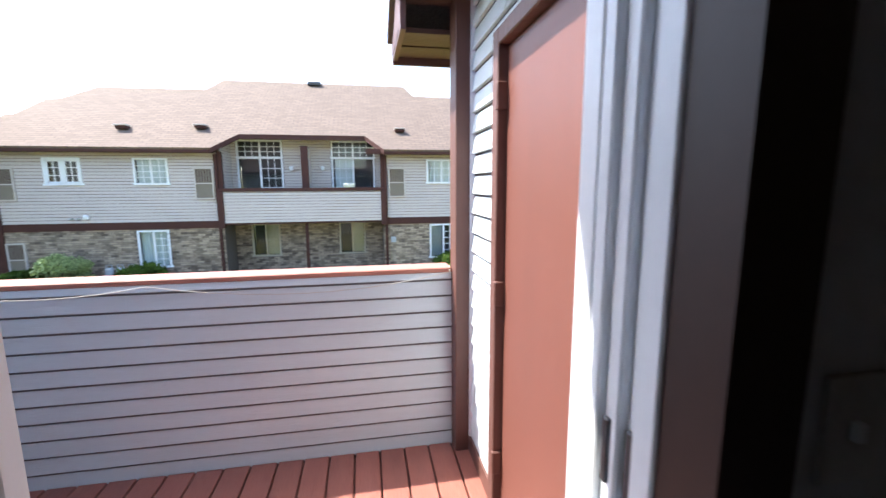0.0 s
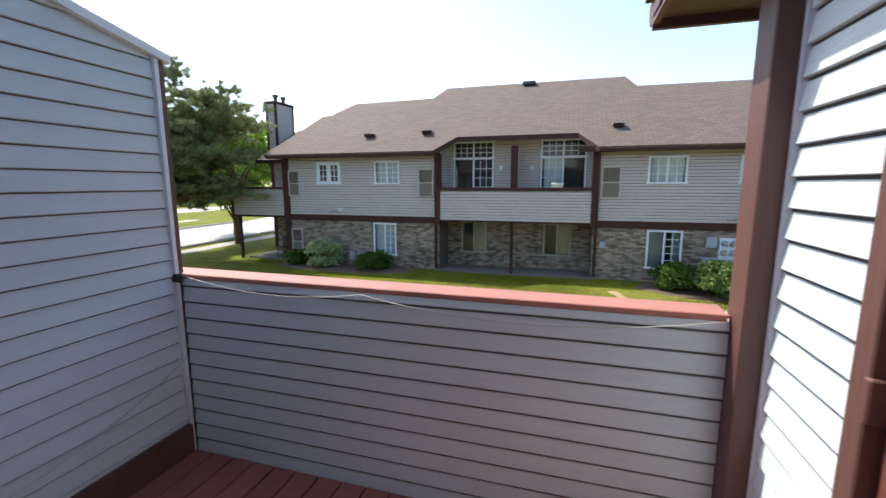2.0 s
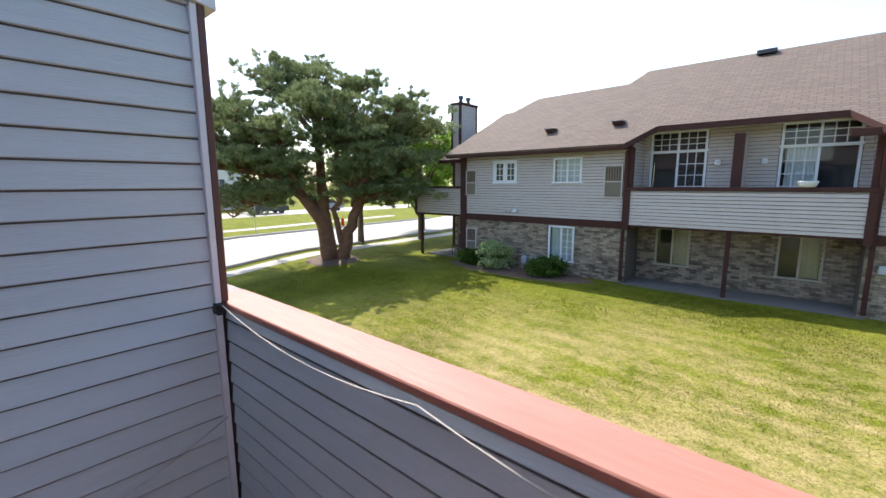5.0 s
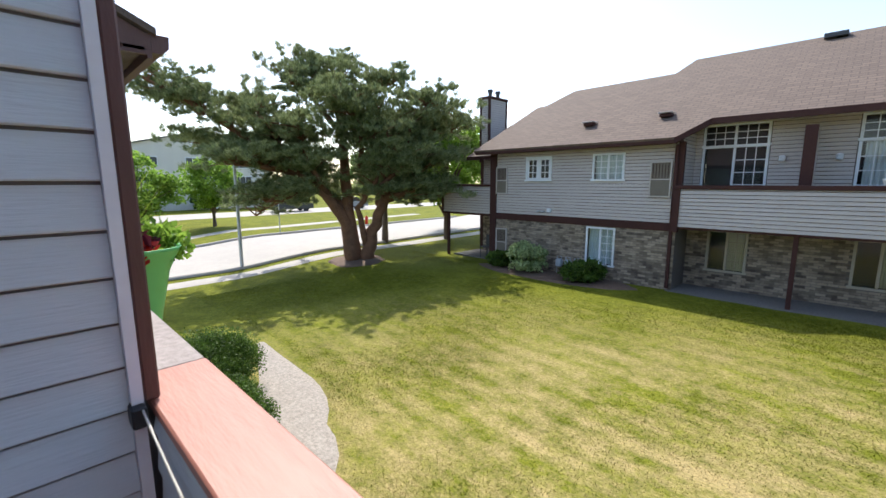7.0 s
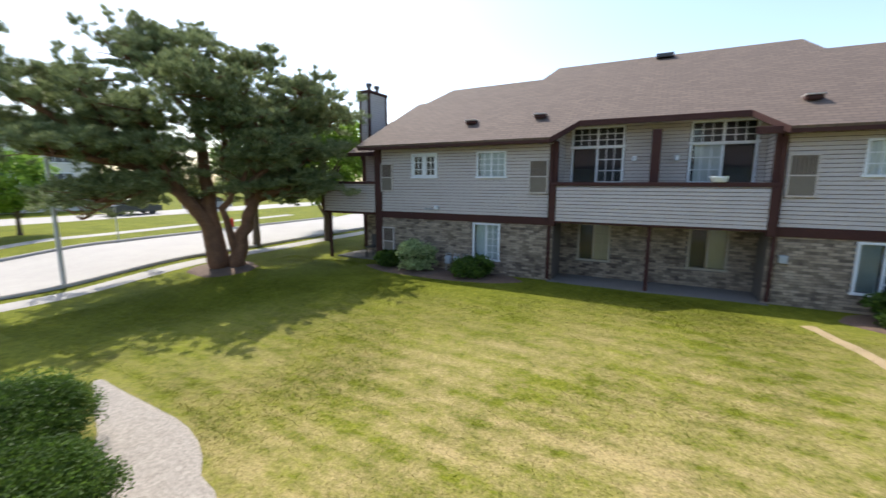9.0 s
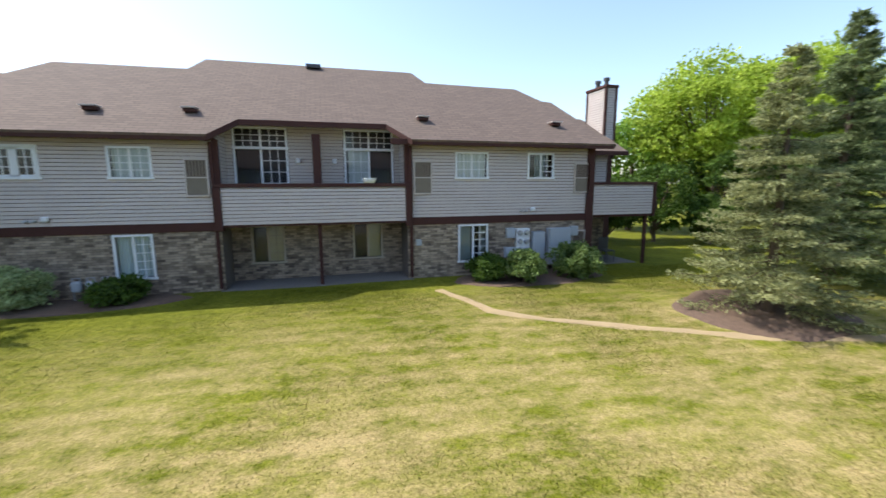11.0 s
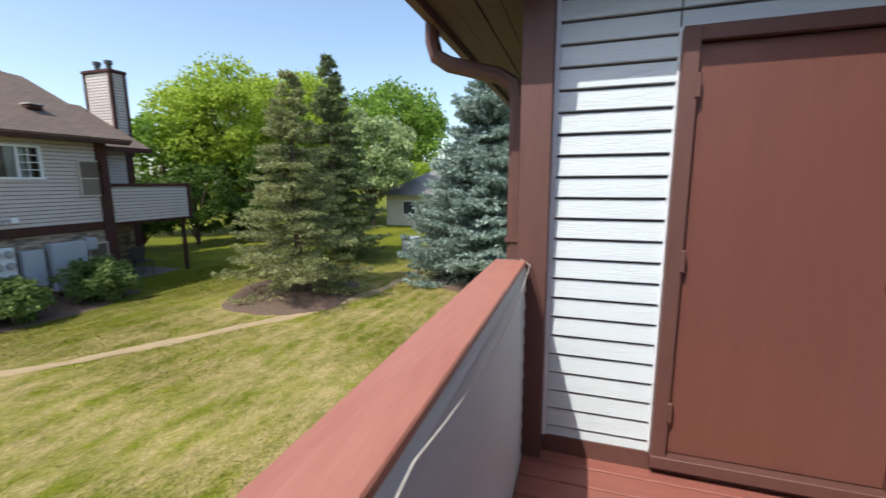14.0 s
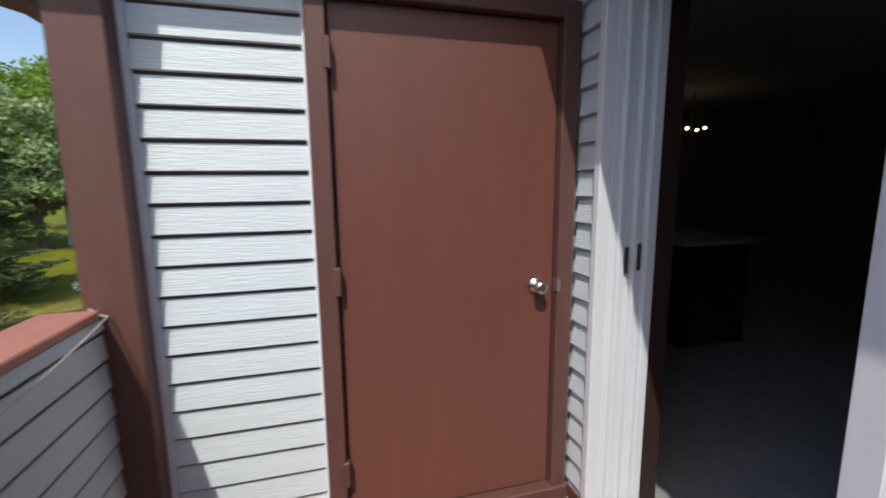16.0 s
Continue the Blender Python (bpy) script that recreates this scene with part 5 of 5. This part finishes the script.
broadleaf("tree", -31.0, 7.0, 5.2, 2.6, LEAF, "round leafy tree across the street", 24, 12000, 0.2, 0.18)
broadleaf("tree", -33.5, 3.0, 7.0, 3.4, LEAF, "round leafy tree across the street", 25, 12000, 0.22, 0.15)
broadleaf("tree", -34.0, 12.0, 5.0, 2.4, LEAF, "small leafy tree across the street", 26, 8000, 0.2, 0.2)
broadleaf("tree", 20.0, 21.6, 10.4, 4.6, LEAF_YELLOW, "tall yellow-green tree behind the block", 31, 46000, 0.19, 0.12, clumps=110)
broadleaf("tree", 25.0, 20.5, 10.6, 4.4, LEAF_YELLOW, "tall yellow-green tree beyond the lawn", 32, 36000, 0.19, 0.15, clumps=90)
broadleaf("tree", 25.5, 15.6, 8.2, 3.4, LEAF_PALE, "round pale-leaved flowering tree", 33, 14000, 0.24, 0.15)
broadleaf("tree", 40.0, 20.5, 13.5, 6.5, LEAF, "large dark green tree beyond the bungalow", 34, 22000, 0.34, 0.12, clumps=90)
broadleaf("tree", 37.0, 32.0, 11.0, 5.0, LEAF, "green tree in the distance", 35, 14000, 0.32, 0.1)
broadleaf("tree", 33.0, 14.2, 5.0, 2.6, LEAF_YELLOW, "small yellow-leaved tree near the bungalow", 36, 7000, 0.24, 0.1)
broadleaf("tree", 17.5, 25.0, 8.0, 3.6, LEAF, "dark tree behind the block", 37, 14000, 0.24, 0.05)
for k, (x, y, h, r) in enumerate(((12.5, 20.5, 3.6, 1.8), (15.0, 20.0, 4.6, 2.0), (16.9, 18.3, 2.4, 1.4), (18.2, 19.6, 5.0, 2.1), (21.0, 18.6, 4.8, 2.1), (23.4, 17.2, 3.2, 1.6), (10.8, 22.0, 4.2, 1.9))):
    broadleaf("hedge_shrub", x, y, h, r, LEAF_DARK, "dark green hedge shrub at the lawn's end", 50 + k, 9000, 0.15, 0.02, clumps=40)
# shrubs along the walls
for k, (x, y, h, r, m, lb) in enumerate((
        (-8.75, 14.2, 1.0, 0.72, LEAF_PALE, "pale variegated shrub in the mulch bed"), (-10.0, 14.4, 0.6, 0.5, LEAF_DARK, "dark low shrub in the mulch bed"),
        (-6.7, 14.3, 0.6, 0.7, LEAF_DARK, "low green yew shrub in the mulch bed"), (3.45, 14.15, 0.75, 0.7, LEAF_DARK, "dark green clipped shrub"),
        (4.4, 13.5, 1.0, 0.65, LEAF_MID, "leafy green shrub in the mulch bed"), (6.4, 13.75, 1.1, 0.9, LEAF_MID, "leafy green shrub in the mulch bed"),
        (-6.35, 3.2, 0.9, 0.85, LEAF_DARK, "dense clipped yew mound below the balcony"), (-7.95, 3.7, 0.95, 0.95, LEAF_DARK, "dense clipped yew mound beside the gravel"),
        (-9.5, 3.1, 0.85, 0.6, LEAF_BROWN, "brown purple twiggy shrub beside the yews"), (4.1, 3.35, 0.75, 0.6, LEAF_YELLOW, "small leafy plant in the bed"), (5.9, 3.7, 0.6, 0.5, LEAF_DARK, "small green shrub in the stony bed"))):
    broadleaf("shrub", x, y, h, r, m, lb, 70 + k, (60000 if x < -5 and x > -9 else 16000) if y < 5 else 8000, (0.034 if x < -5 else 0.055) if y < 5 else 0.09, 0.0, clumps=110 if y < 5 and x < -5 else 40, flat=1.0)
tuft("leaf_patch", -2.82, 2.2, 1.17, 0.17, 900, 0.04, LEAF, "fresh green leaves")
tuft("leaf_patch", -3.0, 1.85, 1.17, 0.18, 700, 0.04, LEAF, "fresh green leaves")
planter.location = (-2.93, 2.0, 1.03)
planter.scale = (0.9, 0.9, 1.0)

# ---- distance: flats across the street, bungalow behind the spruces, street things ----
PALEWALL = mat("pale stucco", (0.6, 0.58, 0.53), 0.8, 0.08, 1.0)
GREYROOF = mat("grey shingles", (0.2, 0.195, 0.19), 0.9, 0.2, 2, 0.4, 20)
CREAM = mat("cream siding", (0.55, 0.53, 0.42), 0.7, 0.08, 2)
WINDARK = mat("dark glazing", (0.05, 0.06, 0.07), 0.15, 0.2, 2)
flats = thing("block_of_flats", "pale three-storey block of flats with a low gable", "building", (-60, 25, -2.0))
bm = bmesh.new()
fx = -56.0
prism(bm, [(fx, 8.5, -2.1), (fx, 26, -2.1), (fx, 26, 4.9), (fx, 17.3, 7.1), (fx, 8.5, 4.9)], (-16, 0, 0))
part("wall", bm, PALEWALL, flats)
bm = bmesh.new()
prism(bm, [(fx + 0.3, 8.0, 4.8), (fx + 0.3, 17.3, 7.12), (fx + 0.3, 26.5, 4.8), (fx + 0.3, 26.5, 4.95), (fx + 0.3, 17.3, 7.27), (fx + 0.3, 8.0, 4.95)], (-17, 0, 0))
part("roof", bm, GREYROOF, flats)
for yy in (12.4, 17.3, 22.4):
    for zz in (-1.0, 1.1, 3.2):
        w = boxpart("window", (fx - 0.05, fx + 0.06, yy - 1.1, yy + 1.1, zz, zz + 1.15), WHITE, flats)
        for k in range(3):
            boxpart("pane", (fx + 0.061, fx + 0.08, yy - 1.02 + k * 0.71, yy - 0.38 + k * 0.71, zz + 0.08, zz + 1.07), WINDARK, w)
bm = bmesh.new()
tube(bm, [(fx, 17.3, 5.7), (fx + 0.12, 17.3, 5.7)], [0.5, 0.5], 20)
part("gable_vent", bm, WHITE, flats, "round white gable vent")

bung = thing("bungalow", "cream bungalow with a grey hipped roof beyond the spruces", "house", (29, 12.5, -2.0))
boxpart("wall", (26.5, 38.0, 8.5, 15.0, -2.1, 0.55), CREAM, bung)
bm = bmesh.new()
a = [bm.verts.new(p) for p in ((25.9, 7.9, 0.5), (38.6, 7.9, 0.5), (38.6, 15.6, 0.5), (25.9, 15.6, 0.5))]
b2 = [bm.verts.new(p) for p in ((29.8, 11.75, 2.6), (35.0, 11.75, 2.6))]
for f in ((a[0], a[1], b2[1], b2[0]), (a[1], a[2], b2[1]), (a[2], a[3], b2[0], b2[1]), (a[3], a[0], b2[0]), (a[3], a[2], a[1], a[0])):
    bm.faces.new(f)
part("roof", bm, GREYROOF, bung, "grey hipped roof")
for yy in (10.5, 13.2):
    w = boxpart("window", (26.42, 26.5, yy - 0.5, yy + 0.5, -0.9, 0.1), WHITE, bung)
    boxpart("pane", (26.40, 26.42, yy - 0.43, yy + 0.43, -0.83, 0.03), WINDARK, w)

pole = thing("street_lamp", "slim grey metal lamp post beside the street", "street lamp", (-18.4, 8.1, ground_z(-18.4, 8.1)))
bm = bmesh.new()
g = ground_z(-18.4, 8.1)
tube(bm, [(-18.4, 8.1, g - 0.1), (-18.4, 8.1, g + 3.0), (-18.4, 8.1, g + 5.2)], [0.075, 0.06, 0.05], 10)
part("post", bm, PIPE, pole)
boxpart("head", (-18.7, -18.25, 7.98, 8.22, g + 5.2, g + 5.32), PIPE, pole, "", 0.03)
sg = thing("street_sign_post", "thin metal sign post across the street", "sign post", (-26.6, 13.5, ground_z(-26.6, 13.5)))
bm = bmesh.new()
tube(bm, [(-26.6, 13.5, -2.0), (-26.6, 13.5, 0.2)], [0.03, 0.03], 6)
part("post", bm, PIPE, sg)
hy = thing("fire_hydrant", "small red fire hydrant on the verge", "hydrant", (-26.4, 20.0, ground_z(-26.4, 20)))
bm = bmesh.new()
g = ground_z(-26.4, 20)
tube(bm, [(-26.4, 20, g), (-26.4, 20, g + 0.5), (-26.4, 20, g + 0.52), (-26.4, 20, g + 0.7)], [0.11, 0.11, 0.15, 0.05], 10)
part("barrel", bm, REDPETAL, hy)
ut = thing("utility_cabinet", "green utility cabinet standing at the lawn's end", "utility cabinet", (16.3, 8.9, ground_z(16.3, 8.9)))
g = ground_z(16.3, 8.9)
boxpart("case", (15.9, 16.6, 8.6, 9.2, g, g + 0.85), GREYBOX, ut, "", 0.03)
boxpart("lid", (15.87, 16.63, 8.57, 9.23, g + 0.85, g + 0.92), GREYBOX, ut, "", 0.02)


def car(x, y, col, label):
    g = ground_z(x, y) + 0.04
    c = thing("parked_car", label, "car", (x, y, g))
    paint = mat("car paint", col, 0.3, 0.05, 2)
    bm = bmesh.new()
    prism(bm, [(x - 0.85, y - 2.2, g + 0.3), (x - 0.85, y + 2.2, g + 0.3), (x - 0.85, y + 2.2, g + 0.8), (x - 0.85, y + 1.2, g + 0.92), (x - 0.85, y - 1.1, g + 0.92), (x - 0.85, y - 2.2, g + 0.85)], (1.7, 0, 0))
    part("body", bm, paint, c)
    bm = bmesh.new()
    prism(bm, [(x - 0.75, y - 1.3, g + 0.92), (x - 0.75, y + 1.3, g + 0.92), (x - 0.75, y + 0.7, g + 1.4), (x - 0.75, y - 0.9, g + 1.4)], (1.5, 0, 0))
    part("cabin", bm, WINDARK, c, "dark glazed cabin")
    for dy in (-1.35, 1.35):
        for dx in (-0.82, 0.62):
            bm = bmesh.new()
            tube(bm, [(x + dx, y + dy, g + 0.32), (x + dx + 0.2, y + dy, g + 0.32)], [0.32, 0.32], 14)
            part("wheel", bm, BLACK, c)


car(-44.5, 23.0, (0.04, 0.045, 0.05), "dark car parked across the street")
car(-44.0, 30.0, (0.3, 0.3, 0.32), "grey car parked across the street")
for k, (x, y) in enumerate(((-54.5, 12.0), (-54.5, 17.0), (-54.5, 27.0))):
    broadleaf("shrub", x, y, 1.3, 1.3, LEAF_DARK, "dark clipped shrub before the flats", 90 + k, 1500, 0.2, 0.0, clumps=20)

# stones in the near beds
STONE = mat("pale field stone", (0.2, 0.18, 0.16), 0.85, 0.3, 6, 0.6, 30)
srng = random.Random(4)
for k in range(7):
    x, y = 5.0 + srng.uniform(-0.9, 0.9), 3.95 + srng.uniform(-0.25, 0.25)
    bm = bmesh.new()
    bmesh.ops.create_icosphere(bm, subdivisions=2, radius=0.06 + 0.05 * srng.random(), matrix=Matrix.Translation((x, y, ground_z(x, y) + 0.06)) @ Matrix.Diagonal((1.3, 1.0, 0.6, 1)))
    for v in bm.verts:
        v.co += Vector((noise.noise(v.co * 6), noise.noise(v.co * 6 + Vector((5, 0, 0))), noise.noise(v.co * 6 + Vector((0, 9, 0))))) * 0.04
    tagged(part("stone", bm, STONE, smooth=True), "rough pale stone edging the planting bed", "stone", "bed stones")

# ---- grass ----
GRASS = LAWN.copy()
nt = GRASS.node_tree
tr = nt.nodes.new("ShaderNodeBsdfTranslucent")
mx = nt.nodes.new("ShaderNodeMixShader")
mx.inputs["Fac"].default_value = 0.5
nt.links.new(nt.nodes["Principled BSDF"].inputs["Base Color"].links[0].from_socket, tr.inputs["Color"])
nt.links.new(nt.nodes["Principled BSDF"].outputs["BSDF"], mx.inputs[1])
nt.links.new(tr.outputs["BSDF"], mx.inputs[2])
nt.links.new(mx.outputs[0], nt.nodes["Material Output"].inputs["Surface"])
grng = np.random.default_rng(17)
n = 420000
gx = grng.uniform(-15, 12, n)
gy = grng.uniform(2.6, 14.6, n)
keep = ~(((gx > 6.9) & (gx < 11.5) & (gy > 8.0) & (gy < 11.4)) | ((gy > 13.4) & (gx > -11.2) & (gx < -5.0)) | ((gy > 13.0) & (gx > 2.2) & (gx < 7.6)))
bx = np.array([-13.5, -9.6, -8.4, -7.0, -6.0, -5.2, -4.2, -2.6])
by = np.array([4.9, 5.1, 5.0, 4.7, 4.2, 3.8, 3.1, 2.3])
edge = np.interp(gx, bx, by) + 0.55
keep &= ~((gx < -2.6) & (gy < edge))
wx = np.array([1.6, 2.4, 3.5, 5.0, 7.9, 10.8, 14.0])
wy = np.array([13.3, 11.2, 10.4, 9.75, 8.4, 7.7, 7.6])
keep &= ~((gx > 2.2) & (np.abs(gy - np.interp(gx, wx, wy)) < 0.14))
gx, gy = gx[keep], gy[keep]
tt = np.clip((gy - 7.0) / 5.5, 0, 1)
gz = -2.05 + 0.37 * tt * tt * (3 - 2 * tt)
base = np.stack([gx, gy, gz - 0.01], 1)
dirs = np.stack([grng.normal(scale=0.9, size=len(gx)), grng.normal(scale=0.9, size=len(gx)), np.ones(len(gx))], 1)
tagged(quads("grass_blades", cards(base, dirs, 0.034, 0.005, grng), GRASS), "short mown grass blades, green and straw", "grass", kind="stuff")
